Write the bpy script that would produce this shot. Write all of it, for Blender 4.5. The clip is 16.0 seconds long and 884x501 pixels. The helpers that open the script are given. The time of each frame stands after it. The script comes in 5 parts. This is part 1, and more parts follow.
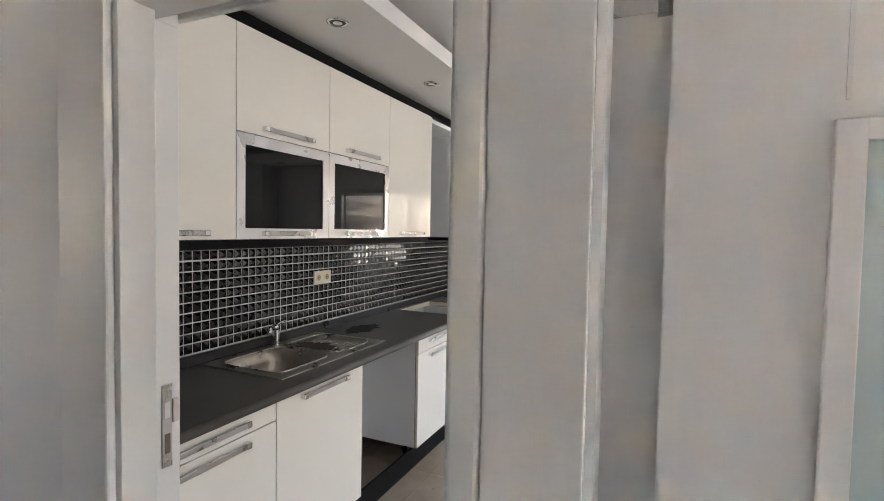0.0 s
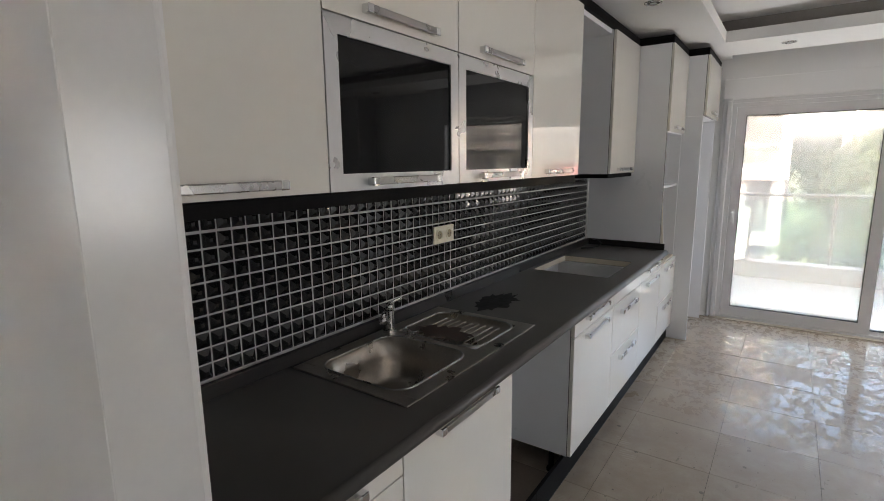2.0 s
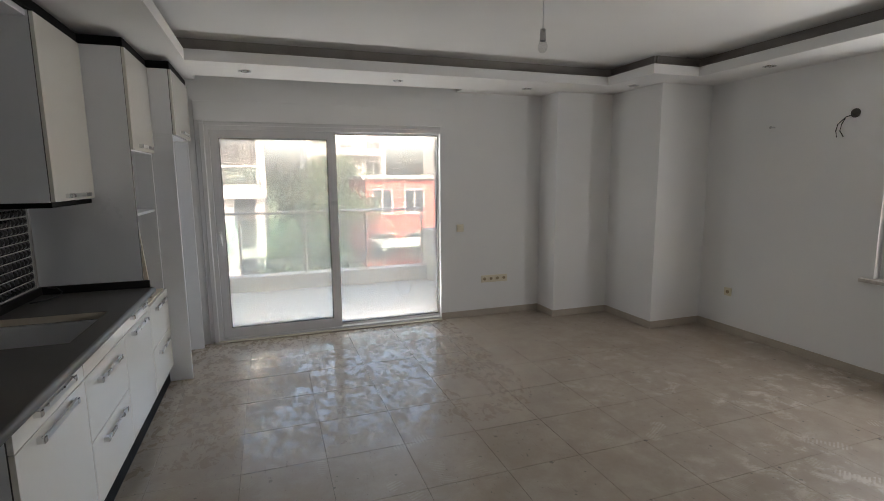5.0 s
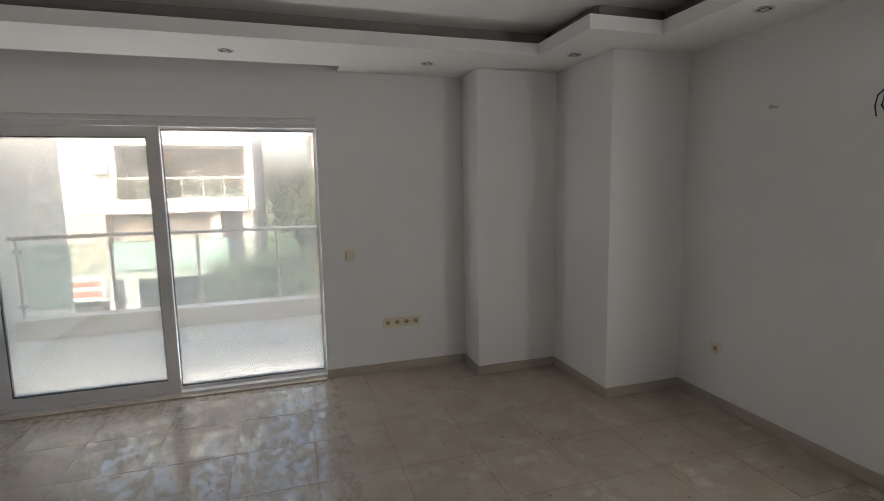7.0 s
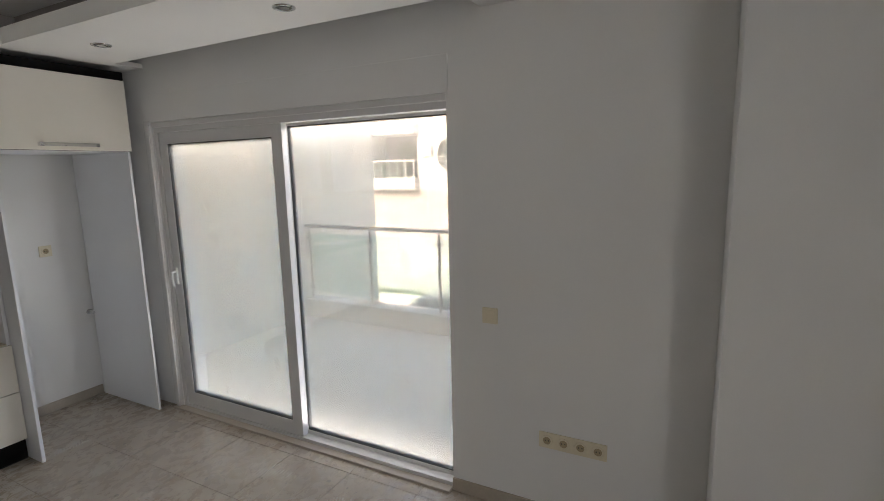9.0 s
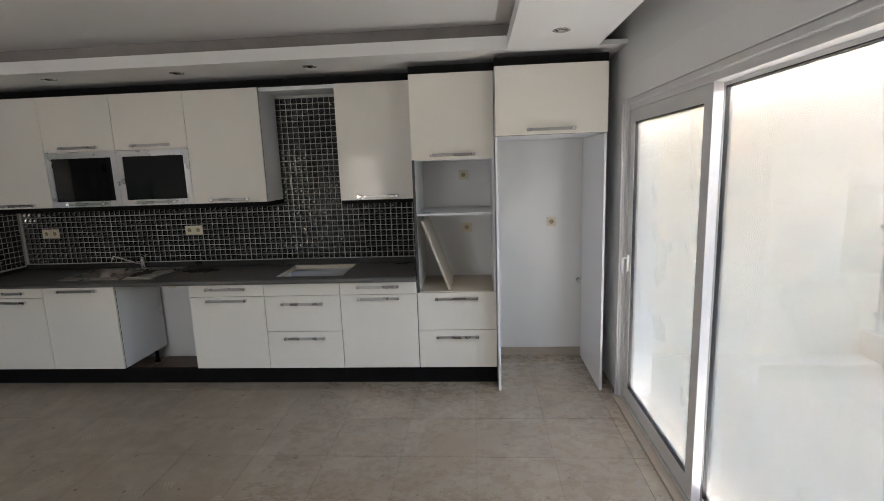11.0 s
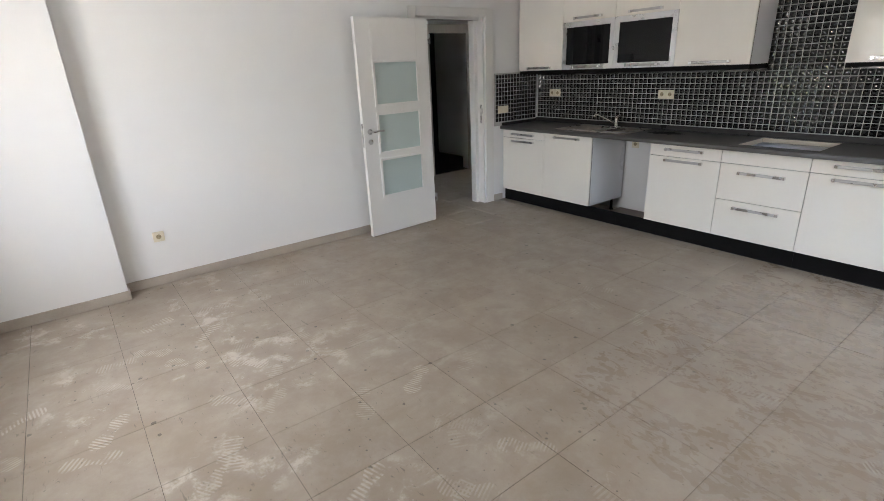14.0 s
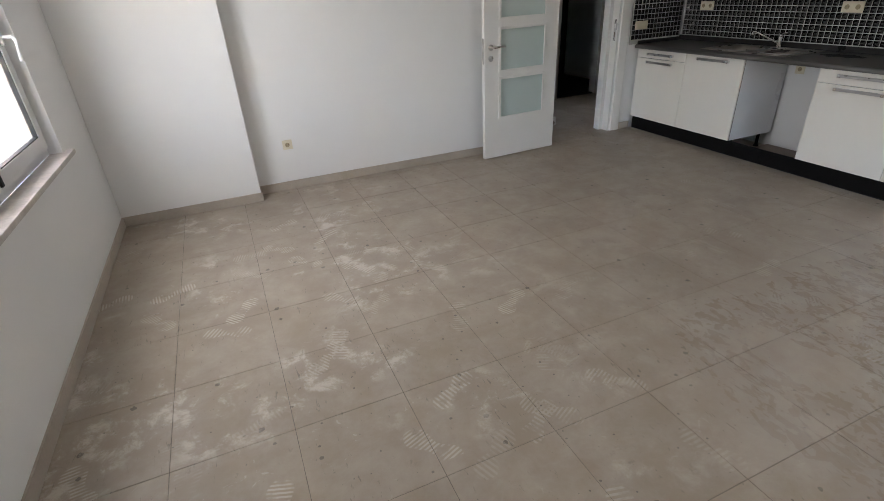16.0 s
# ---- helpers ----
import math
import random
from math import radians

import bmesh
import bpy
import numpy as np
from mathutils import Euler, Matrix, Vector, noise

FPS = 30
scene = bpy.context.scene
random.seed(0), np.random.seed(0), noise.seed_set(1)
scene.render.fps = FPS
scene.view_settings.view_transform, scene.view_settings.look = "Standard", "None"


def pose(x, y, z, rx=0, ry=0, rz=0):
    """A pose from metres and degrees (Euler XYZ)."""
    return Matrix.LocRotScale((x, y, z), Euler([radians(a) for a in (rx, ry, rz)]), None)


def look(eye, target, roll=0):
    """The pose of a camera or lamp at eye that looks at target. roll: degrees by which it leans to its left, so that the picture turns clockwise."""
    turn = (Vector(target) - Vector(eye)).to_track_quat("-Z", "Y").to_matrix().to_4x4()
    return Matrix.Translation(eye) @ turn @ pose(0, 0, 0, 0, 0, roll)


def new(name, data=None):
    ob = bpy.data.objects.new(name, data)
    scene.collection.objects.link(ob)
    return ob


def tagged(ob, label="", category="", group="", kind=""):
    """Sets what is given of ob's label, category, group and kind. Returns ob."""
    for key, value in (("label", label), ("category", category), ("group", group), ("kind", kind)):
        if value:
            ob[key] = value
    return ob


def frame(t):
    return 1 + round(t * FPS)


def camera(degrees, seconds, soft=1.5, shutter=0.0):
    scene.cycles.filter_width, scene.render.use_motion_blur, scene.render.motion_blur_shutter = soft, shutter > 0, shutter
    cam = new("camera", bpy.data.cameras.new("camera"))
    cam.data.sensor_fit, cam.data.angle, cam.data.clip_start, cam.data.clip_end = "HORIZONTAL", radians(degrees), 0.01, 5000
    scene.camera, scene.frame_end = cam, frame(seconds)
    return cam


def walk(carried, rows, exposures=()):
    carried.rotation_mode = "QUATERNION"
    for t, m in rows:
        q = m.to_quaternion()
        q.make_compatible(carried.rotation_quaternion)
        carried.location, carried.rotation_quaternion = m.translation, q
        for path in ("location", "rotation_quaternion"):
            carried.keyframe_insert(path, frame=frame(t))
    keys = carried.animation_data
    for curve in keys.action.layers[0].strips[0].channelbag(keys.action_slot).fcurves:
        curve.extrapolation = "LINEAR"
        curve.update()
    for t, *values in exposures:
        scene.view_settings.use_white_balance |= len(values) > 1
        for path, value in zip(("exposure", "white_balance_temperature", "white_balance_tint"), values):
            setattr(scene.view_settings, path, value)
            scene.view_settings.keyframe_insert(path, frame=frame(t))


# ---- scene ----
cam = camera(83.4, 16.0, soft=0.9)
PATH = [
    (0, (0.364, 0.636, 1.562), (-0.459, 2.457, 1.476), 1.1),
    (0.5, (0.169, 0.774, 1.543), (-0.916, 2.444, 1.367), 0.9),
    (1, (-0.045, 0.857, 1.599), (-1.262, 2.424, 1.347), -0.1),
    (1.5, (-0.19, 1.019, 1.558), (-1.437, 2.552, 1.249), -0.5),
    (2, (-0.295, 1.271, 1.577), (-1.422, 2.887, 1.229), -0.6),
    (2.5, (-0.383, 1.408, 1.587), (-1.054, 3.247, 1.176), -1.0),
    (3, (-0.477, 1.445, 1.642), (-0.515, 3.393, 1.191), -0.8),
    (3.5, (-0.528, 1.461, 1.695), (-0.248, 3.394, 1.263), -0.2),
    (4, (-0.481, 1.428, 1.72), (-0.018, 3.335, 1.335), 0.1),
    (4.2, (-0.465, 1.441, 1.697), (0.049, 3.34, 1.337), 0.0),
    (6.3, (0.566, 2.348, 1.553), (1.275, 4.2, 1.289), -0.9),
    (6.5, (0.751, 2.463, 1.587), (1.438, 4.322, 1.317), -0.9),
    (7, (1.28, 2.704, 1.583), (1.86, 4.601, 1.33), -1.1),
    (7.5, (1.787, 3.095, 1.61), (2.169, 5.042, 1.357), -1.3),
    (8, (2.182, 3.574, 1.652), (2.272, 5.554, 1.388), -1.1),
    (8.5, (2.475, 4.093, 1.783), (2.147, 6.038, 1.452), -0.6),
    (9, (2.652, 4.584, 1.773), (1.739, 6.333, 1.447), -1.3),
    (9.5, (2.716, 5.026, 1.756), (1.285, 6.385, 1.435), -1.7),
    (10, (2.651, 5.389, 1.759), (0.871, 6.243, 1.437), -1.9),
    (10.2, (2.606, 5.54, 1.792), (0.742, 6.189, 1.465), -2.2),
    (12.3, (3.004, 5.916, 1.66), (1.325, 4.927, 1.209), -0.9),
    (12.5, (3.017, 5.928, 1.665), (1.382, 4.879, 1.184), -1.2),
    (13, (3.075, 5.939, 1.629), (1.567, 4.742, 1.09), -1.7),
    (13.5, (3.156, 5.919, 1.609), (1.837, 4.548, 0.991), -2.2),
    (14, (3.192, 5.944, 1.579), (2.077, 4.434, 0.888), -2.6),
    (14.5, (3.224, 5.956, 1.548), (2.264, 4.369, 0.798), -3.0),
    (15, (3.191, 5.973, 1.562), (2.366, 4.345, 0.744), -3.3),
    (15.5, (3.16, 5.974, 1.547), (2.416, 4.333, 0.679), -3.4),
    (16, (3.168, 5.966, 1.544), (2.501, 4.329, 0.607), -3.2),
]
EXPOSURES = [(0.0, 6.25, 6550, 13), (1.0, 6.1, 6450, 13), (1.5, 5.75, 6450, 13), (2.0, 5.55, 6450, 13), (2.5, 5.35, 6450, 12.5), (3.5, 5.15, 6450, 12), (7.0, 4.65, 6450, 10.5), (10.0, 4.65, 6600, 12), (12.3, 5.85, 6400, 12.5), (14.0, 5.85, 6400, 12.5), (16.0, 5.5, 6400, 12.5)]
walk(cam, [(t, look(eye, target, roll)) for t, eye, target, roll in PATH], EXPOSURES)

# ---- light ----
world = bpy.data.worlds.new("sky_world")
scene.world = world
world.use_nodes = True
sky = world.node_tree.nodes.new("ShaderNodeTexSky")
sky.sky_type, sky.sun_disc = "NISHITA", False
sky.sun_elevation, sky.sun_rotation = radians(38), radians(197)
sky.air_density, sky.dust_density, sky.ozone_density = 1.0, 6.0, 0.4
bg = world.node_tree.nodes["Background"]
world.node_tree.links.new(sky.outputs[0], bg.inputs[0])
bg.inputs[1].default_value = 0.15
sun_data = bpy.data.lights.new("sun", "SUN")
sun_data.energy, sun_data.angle, sun_data.color = 0.7, radians(0.5), (1.0, 0.96, 0.90)
sun = new("sun", sun_data)
# the sun stands in the south-south-west, behind the flat
sun.matrix_world = look((-6, -20, 16.3), (0, 0, 0))


def sky_strip(name, m, width, depth, watts, tint=(0.97, 0.985, 1.0)):
    """A slim lamp in a window opening, standing in for daylight from the sky or off the balcony floor."""
    d = bpy.data.lights.new(name, "AREA")
    d.shape, d.size, d.size_y, d.energy, d.color = "RECTANGLE", width, depth, watts, tint
    new(name, d).matrix_world = m


sky_strip("balcony_light", look((0.38, 6.985, 0.022), (0.38, 6.90, 2.0)), 2.2, 0.024, 0.68, (1.0, 0.985, 0.96))
sky_strip("sky_light", look((0.38, 6.99, 2.06), (0.38, 6.2, 0.6)), 2.2, 0.03, 0.4)
sky_strip("window_light", look((4.262, 3.27, 1.45), (3.3, 3.27, 1.45)), 1.5, 1.06, 1.0)


# ---- materials ----
def nodes_of(name):
    m = bpy.data.materials.new(name)
    m.use_nodes = True
    nt = m.node_tree
    return m, nt, nt.nodes["Principled BSDF"]


def mat(name, col, rough=0.5, metal=0.0, var=0.08, scale=3.0, fine=90.0, bump=0.0, rvar=0.08, spec=0.5, coat=0.0, stretch=(1, 1, 1), world_space=True):
    """A painted, plastic or metal surface with variation at two scales."""
    m, nt, b = nodes_of(name)
    n, l = nt.nodes, nt.links
    if world_space:
        src = n.new("ShaderNodeNewGeometry").outputs["Position"]
    else:
        src = n.new("ShaderNodeTexCoord").outputs["Object"]
    mp = n.new("ShaderNodeMapping")
    mp.inputs["Scale"].default_value = stretch
    l.new(src, mp.inputs["Vector"])
    big, small = n.new("ShaderNodeTexNoise"), n.new("ShaderNodeTexNoise")
    big.inputs["Scale"].default_value, big.inputs["Detail"].default_value = scale, 4
    small.inputs["Scale"].default_value, small.inputs["Detail"].default_value = fine, 3
    for q in (big, small):
        l.new(mp.outputs[0], q.inputs["Vector"])
    add = n.new("ShaderNodeMath")
    add.operation = "MULTIPLY_ADD"
    l.new(small.outputs["Fac"], add.inputs[0])
    add.inputs[1].default_value = 0.4
    l.new(big.outputs["Fac"], add.inputs[2])
    rng = n.new("ShaderNodeMapRange")
    rng.inputs["From Min"].default_value, rng.inputs["From Max"].default_value = 0.4, 1.0
    rng.inputs["To Min"].default_value, rng.inputs["To Max"].default_value = 1 - var, 1 + var
    l.new(add.outputs[0], rng.inputs["Value"])
    mul = n.new("ShaderNodeVectorMath")
    mul.operation = "SCALE"
    mul.inputs[0].default_value = col
    l.new(rng.outputs[0], mul.inputs["Scale"])
    l.new(mul.outputs[0], b.inputs["Base Color"])
    rr = n.new("ShaderNodeMapRange")
    rr.inputs["From Min"].default_value, rr.inputs["From Max"].default_value = 0.3, 0.7
    rr.inputs["To Min"].default_value, rr.inputs["To Max"].default_value = max(0.02, rough - rvar), min(1, rough + rvar)
    l.new(big.outputs["Fac"], rr.inputs["Value"])
    l.new(rr.outputs[0], b.inputs["Roughness"])
    b.inputs["Metallic"].default_value = metal
    b.inputs["Specular IOR Level"].default_value = spec
    b.inputs["Coat Weight"].default_value = coat
    b.inputs["Coat Roughness"].default_value = 0.04
    if bump:
        bp = n.new("ShaderNodeBump")
        bp.inputs["Strength"].default_value, bp.inputs["Distance"].default_value = bump, 0.003
        l.new(add.outputs[0], bp.inputs["Height"])
        l.new(bp.outputs[0], b.inputs["Normal"])
    return m


def floor_material():
    """Beige porcelain tile with plaster dust, smears and shoe prints walked over it."""
    m, nt, b = nodes_of("dusty_porcelain_tile")
    n, l = nt.nodes, nt.links
    pos = n.new("ShaderNodeNewGeometry").outputs["Position"]

    def math_node(op, a, c=None, d=None):
        q = n.new("ShaderNodeMath")
        q.operation = op
        for i, v in enumerate((a, c, d)):
            if v is None:
                continue
            if isinstance(v, (int, float)):
                q.inputs[i].default_value = v
            else:
                l.new(v, q.inputs[i])
        return q.outputs[0]

    def noise_node(scale, detail=4, rough=0.55, vec=pos, dist=0.0):
        q = n.new("ShaderNodeTexNoise")
        q.inputs["Scale"].default_value, q.inputs["Detail"].default_value = scale, detail
        q.inputs["Roughness"].default_value, q.inputs["Distortion"].default_value = rough, dist
        l.new(vec, q.inputs["Vector"])
        return q.outputs["Fac"]

    def span(v, a, c, lo=0.0, hi=1.0):
        q = n.new("ShaderNodeMapRange")
        q.interpolation_type = "SMOOTHSTEP"
        l.new(v, q.inputs["Value"])
        for k, w in (("From Min", a), ("From Max", c), ("To Min", lo), ("To Max", hi)):
            q.inputs[k].default_value = w
        return q.outputs[0]

    def prints(scale, shift, keep, half_w, half_l, pitch):
        """Scattered shoe-sole prints: a ribbed long oval in some cells, each at its own angle."""
        mp = n.new("ShaderNodeMapping")
        mp.inputs["Location"].default_value = shift
        l.new(pos, mp.inputs["Vector"])
        v = n.new("ShaderNodeTexVoronoi")
        v.voronoi_dimensions = "2D"
        v.inputs["Scale"].default_value, v.inputs["Randomness"].default_value = scale, 0.9
        l.new(mp.outputs[0], v.inputs["Vector"])
        d = n.new("ShaderNodeVectorMath")
        d.operation = "SUBTRACT"
        l.new(mp.outputs[0], d.inputs[0])
        l.new(v.outputs["Position"], d.inputs[1])
        sep = n.new("ShaderNodeSeparateColor")
        l.new(v.outputs["Color"], sep.inputs[0])
        rot = n.new("ShaderNodeVectorRotate")
        rot.rotation_type = "Z_AXIS"
        l.new(d.outputs[0], rot.inputs["Vector"])
        l.new(math_node("MULTIPLY", sep.outputs[0], 6.28), rot.inputs["Angle"])
        xyz = n.new("ShaderNodeSeparateXYZ")
        l.new(rot.outputs[0], xyz.inputs[0])
        waist = math_node("MULTIPLY_ADD", math_node("COSINE", math_node("MULTIPLY", xyz.outputs[1], 6.28 / (half_l * 1.3))), -0.28, 0.8)
        u = math_node("DIVIDE", xyz.outputs[0], math_node("MULTIPLY", waist, half_w))
        w = math_node("DIVIDE", xyz.outputs[1], half_l)
        r = math_node("ADD", math_node("POWER", math_node("ABSOLUTE", u), 2.6), math_node("POWER", math_node("ABSOLUTE", w), 4.0))
        inside = span(r, 0.75, 1.05, 1.0, 0.0)
        ribs = span(math_node("SINE", math_node("MULTIPLY", math_node("ADD", xyz.outputs[1], math_node("MULTIPLY", xyz.outputs[0], 0.25)), 6.28 / pitch)), -0.25, 0.35)
        chosen = math_node("MULTIPLY", math_node("GREATER_THAN", sep.outputs[1], 1 - keep), math_node("MULTIPLY_ADD", sep.outputs[2], 0.8, 0.2))
        patch = span(noise_node(14, 3), 0.36, 0.55)
        return math_node("MULTIPLY", math_node("MULTIPLY", inside, ribs), math_node("MULTIPLY", chosen, patch))

    def specks_of(scale, keep, small, large):
        """Crumbs and drips: a round spot of its own size in some cells."""
        v = n.new("ShaderNodeTexVoronoi")
        v.voronoi_dimensions = "2D"
        v.inputs["Scale"].default_value = scale
        l.new(pos, v.inputs["Vector"])
        sep = n.new("ShaderNodeSeparateColor")
        l.new(v.outputs["Color"], sep.inputs[0])
        size = math_node("MULTIPLY_ADD", math_node("POWER", sep.outputs[0], 3.0), (large - small) * scale, small * scale)
        wob = math_node("MULTIPLY_ADD", noise_node(90, 2), 1.2, 0.4)
        hit = math_node("LESS_THAN", math_node("MULTIPLY", v.outputs["Distance"], wob), size)
        return math_node("MULTIPLY", hit, math_node("GREATER_THAN", sep.outputs[1], 1 - keep))

    # where the plaster dust lies: thickest in front of the balcony door and by the window
    sx = n.new("ShaderNodeSeparateXYZ")
    l.new(pos, sx.inputs[0])
    near_door = math_node("MULTIPLY", span(sx.outputs[1], 3.9, 5.2), span(sx.outputs[0], 1.2, 1.9, 1.0, 0.0))
    by_window = math_node("MULTIPLY", span(sx.outputs[0], 1.3, 2.6), span(sx.outputs[1], 4.9, 5.6, 1.0, 0.0))
    zone = math_node("MULTIPLY_ADD", math_node("MAXIMUM", near_door, by_window), 0.72, 0.28)

    def strokes(angle, scale, lo, hi):
        """Wipe marks: noise drawn out along one direction."""
        mp = n.new("ShaderNodeMapping")
        mp.inputs["Rotation"].default_value = (0, 0, radians(angle))
        mp.inputs["Scale"].default_value = scale
        l.new(pos, mp.inputs["Vector"])
        return span(noise_node(1.0, 5, 0.6, vec=mp.outputs[0], dist=0.6), lo, hi)

    smear = math_node("MAXIMUM", math_node("MAXIMUM", strokes(35, (16, 10, 1), 0.55, 0.585), strokes(-28, (15, 9.5, 1), 0.56, 0.595)), strokes(80, (13, 9, 1), 0.56, 0.595))
    smear = math_node("MULTIPLY", smear, span(noise_node(1.5, 2), 0.30, 0.44))
    sole = math_node("MAXIMUM", prints(2.9, (0.3, 0.7, 0), 0.42, 0.05, 0.135, 0.017), prints(2.4, (7.1, 3.4, 0), 0.4, 0.047, 0.13, 0.021))
    wet = math_node("ADD", math_node("MAXIMUM", smear, sole), math_node("MULTIPLY", span(noise_node(6.5, 7, 0.68, dist=0.5), 0.42, 0.64), 0.22))
    film = math_node("MULTIPLY", span(noise_node(3.5, 9, 0.72, dist=0.2), 0.36, 0.70), 0.34)
    chalk = math_node("MULTIPLY", span(noise_node(7, 10, 0.72, dist=0.25), 0.50, 0.64), span(noise_node(1.35, 3), 0.48, 0.62))
    chalk = math_node("MULTIPLY", math_node("MULTIPLY", chalk, by_window), 0.8)
    streak = math_node("MULTIPLY", math_node("MULTIPLY", span(noise_node(17, 6, 0.62, dist=1.4), 0.62, 0.68), span(noise_node(2.1, 2), 0.52, 0.64)), 0.5)
    dust = math_node("MAXIMUM", math_node("MAXIMUM", chalk, math_node("MULTIPLY", streak, zone)), math_node("MULTIPLY", math_node("MULTIPLY", sole, zone), 0.85))
    dust = math_node("MINIMUM", math_node("ADD", dust, film), 1.0)
    grime = math_node("MULTIPLY", math_node("MULTIPLY", span(noise_node(11, 8, 0.75, dist=0.6), 0.60, 0.68), span(noise_node(2.7, 2), 0.48, 0.60)), 0.35)
    scuff = math_node("MAXIMUM", math_node("MULTIPLY", strokes(22, (55, 13, 1), 0.645, 0.675), span(noise_node(3.1, 2), 0.45, 0.55)), math_node("MULTIPLY", strokes(-50, (48, 12, 1), 0.65, 0.68), span(noise_node(2.3, 2), 0.48, 0.58)))
    grime = math_node("MAXIMUM", grime, math_node("MULTIPLY", scuff, 0.55))
    specks = math_node("MAXIMUM", specks_of(6.0, 0.6, 0.002, 0.013), specks_of(15.0, 0.25, 0.001, 0.005))

    body = n.new("ShaderNodeMix")
    body.data_type = "RGBA"
    body.inputs["A"].default_value = (0.285, 0.233, 0.180, 1)
    body.inputs["B"].default_value = (0.355, 0.296, 0.234, 1)
    rnd = n.new("ShaderNodeObjectInfo").outputs["Random"]
    l.new(math_node("MULTIPLY_ADD", rnd, 0.3, math_node("MULTIPLY", noise_node(9, 6, 0.65), 0.75)), body.inputs["Factor"])
    dark = n.new("ShaderNodeMix")
    dark.data_type = "RGBA"
    dark.inputs["B"].default_value = (0.10, 0.085, 0.07, 1)
    l.new(body.outputs["Result"], dark.inputs["A"])
    l.new(math_node("MAXIMUM", grime, math_node("MULTIPLY", specks, 0.8)), dark.inputs["Factor"])
    top = n.new("ShaderNodeMix")
    top.data_type = "RGBA"
    top.inputs["B"].default_value = (0.62, 0.58, 0.525, 1)
    l.new(dark.outputs["Result"], top.inputs["A"])
    l.new(math_node("MULTIPLY", dust, 0.66), top.inputs["Factor"])
    l.new(top.outputs["Result"], b.inputs["Base Color"])
    wiped = math_node("MULTIPLY", span(wet, 0.22, 0.6), near_door)
    l.new(math_node("MULTIPLY_ADD", wiped, -0.32, math_node("MULTIPLY_ADD", noise_node(5, 4), 0.12, 0.36)), b.inputs["Roughness"])
    l.new(math_node("MULTIPLY", wiped, 0.38), b.inputs["Coat Weight"])
    l.new(math_node("MULTIPLY_ADD", wiped, 0.15, 0.38), b.inputs["Specular IOR Level"])
    b.inputs["Coat Roughness"].default_value, b.inputs["Coat IOR"].default_value = 0.06, 1.9
    bp = n.new("ShaderNodeBump")
    bp.inputs["Strength"].default_value, bp.inputs["Distance"].default_value = 0.04, 0.002
    l.new(dust, bp.inputs["Height"])
    l.new(bp.outputs[0], b.inputs["Normal"])
    return m


def dusty_glass():
    """A pane under a film of construction dust, tinted grey to dim the bright outdoors behind it."""
    m, nt, b = nodes_of("dusty_dimmed_window_glass")
    n, l = nt.nodes, nt.links
    out = n["Material Output"]
    clear, film, gloss = n.new("ShaderNodeBsdfTransparent"), n.new("ShaderNodeBsdfTranslucent"), n.new("ShaderNodeBsdfGlossy")
    # grey tint tones down the daylight view; the dust is the film below
    clear.inputs[0].default_value = (0.37, 0.363, 0.352, 1)
    film.inputs[0].default_value = (0.90, 0.83, 0.74, 1)
    gloss.inputs["Roughness"].default_value = 0.02
    pos = n.new("ShaderNodeNewGeometry").outputs["Position"]
    noi = n.new("ShaderNodeTexNoise")
    noi.inputs["Scale"].default_value, noi.inputs["Detail"].default_value = 2.2, 5
    l.new(pos, noi.inputs["Vector"])
    amount = n.new("ShaderNodeMapRange")
    amount.inputs["From Min"].default_value, amount.inputs["From Max"].default_value = 0.3, 0.7
    amount.inputs["To Min"].default_value, amount.inputs["To Max"].default_value = 0.10, 0.125
    l.new(noi.outputs["Fac"], amount.inputs["Value"])
    mix = n.new("ShaderNodeMixShader")
    l.new(amount.outputs[0], mix.inputs[0])
    l.new(clear.outputs[0], mix.inputs[1])
    l.new(film.outputs[0], mix.inputs[2])
    mix2 = n.new("ShaderNodeMixShader")
    mix2.inputs[0].default_value = 0.025
    l.new(mix.outputs[0], mix2.inputs[1])
    l.new(gloss.outputs[0], mix2.inputs[2])
    l.new(mix2.outputs[0], out.inputs["Surface"])
    return m


def clear_glass(name, tint):
    m, nt, b = nodes_of(name)
    n, l = nt.nodes, nt.links
    clear, gloss = n.new("ShaderNodeBsdfTransparent"), n.new("ShaderNodeBsdfGlossy")
    clear.inputs[0].default_value = tint
    gloss.inputs["Roughness"].default_value = 0.02
    mix = n.new("ShaderNodeMixShader")
    mix.inputs[0].default_value = 0.06
    l.new(clear.outputs[0], mix.inputs[1])
    l.new(gloss.outputs[0], mix.inputs[2])
    l.new(mix.outputs[0], n["Material Output"].inputs["Surface"])
    return m


WALL = mat("white_wall_paint", (0.79, 0.785, 0.775), 0.75, var=0.025, scale=1.3, fine=160, bump=0.12, rvar=0.1)
CEIL = mat("white_ceiling_paint", (0.78, 0.77, 0.75), 0.8, var=0.03, scale=1.5, fine=140, bump=0.08)
# grey puts the shade inside the ceiling cove into the colour
COVE = mat("shade_grey_cove_lining", (0.30, 0.275, 0.255), 0.9, var=0.15, scale=5)
SKIRT = mat("beige_tile_skirting", (0.42, 0.365, 0.305), 0.4, var=0.12, scale=6, fine=80, bump=0.05)
GROUT = mat("grey_floor_grout", (0.15, 0.128, 0.105), 0.9, var=0.2, scale=8)
FLOOR = floor_material()
DOORW = mat("white_lacquered_door", (0.78, 0.765, 0.74), 0.32, var=0.03, scale=2, fine=120, bump=0.04, rvar=0.06)
FRAMEW = mat("white_door_frame", (0.76, 0.745, 0.72), 0.20, var=0.03, scale=2, fine=120, rvar=0.04)
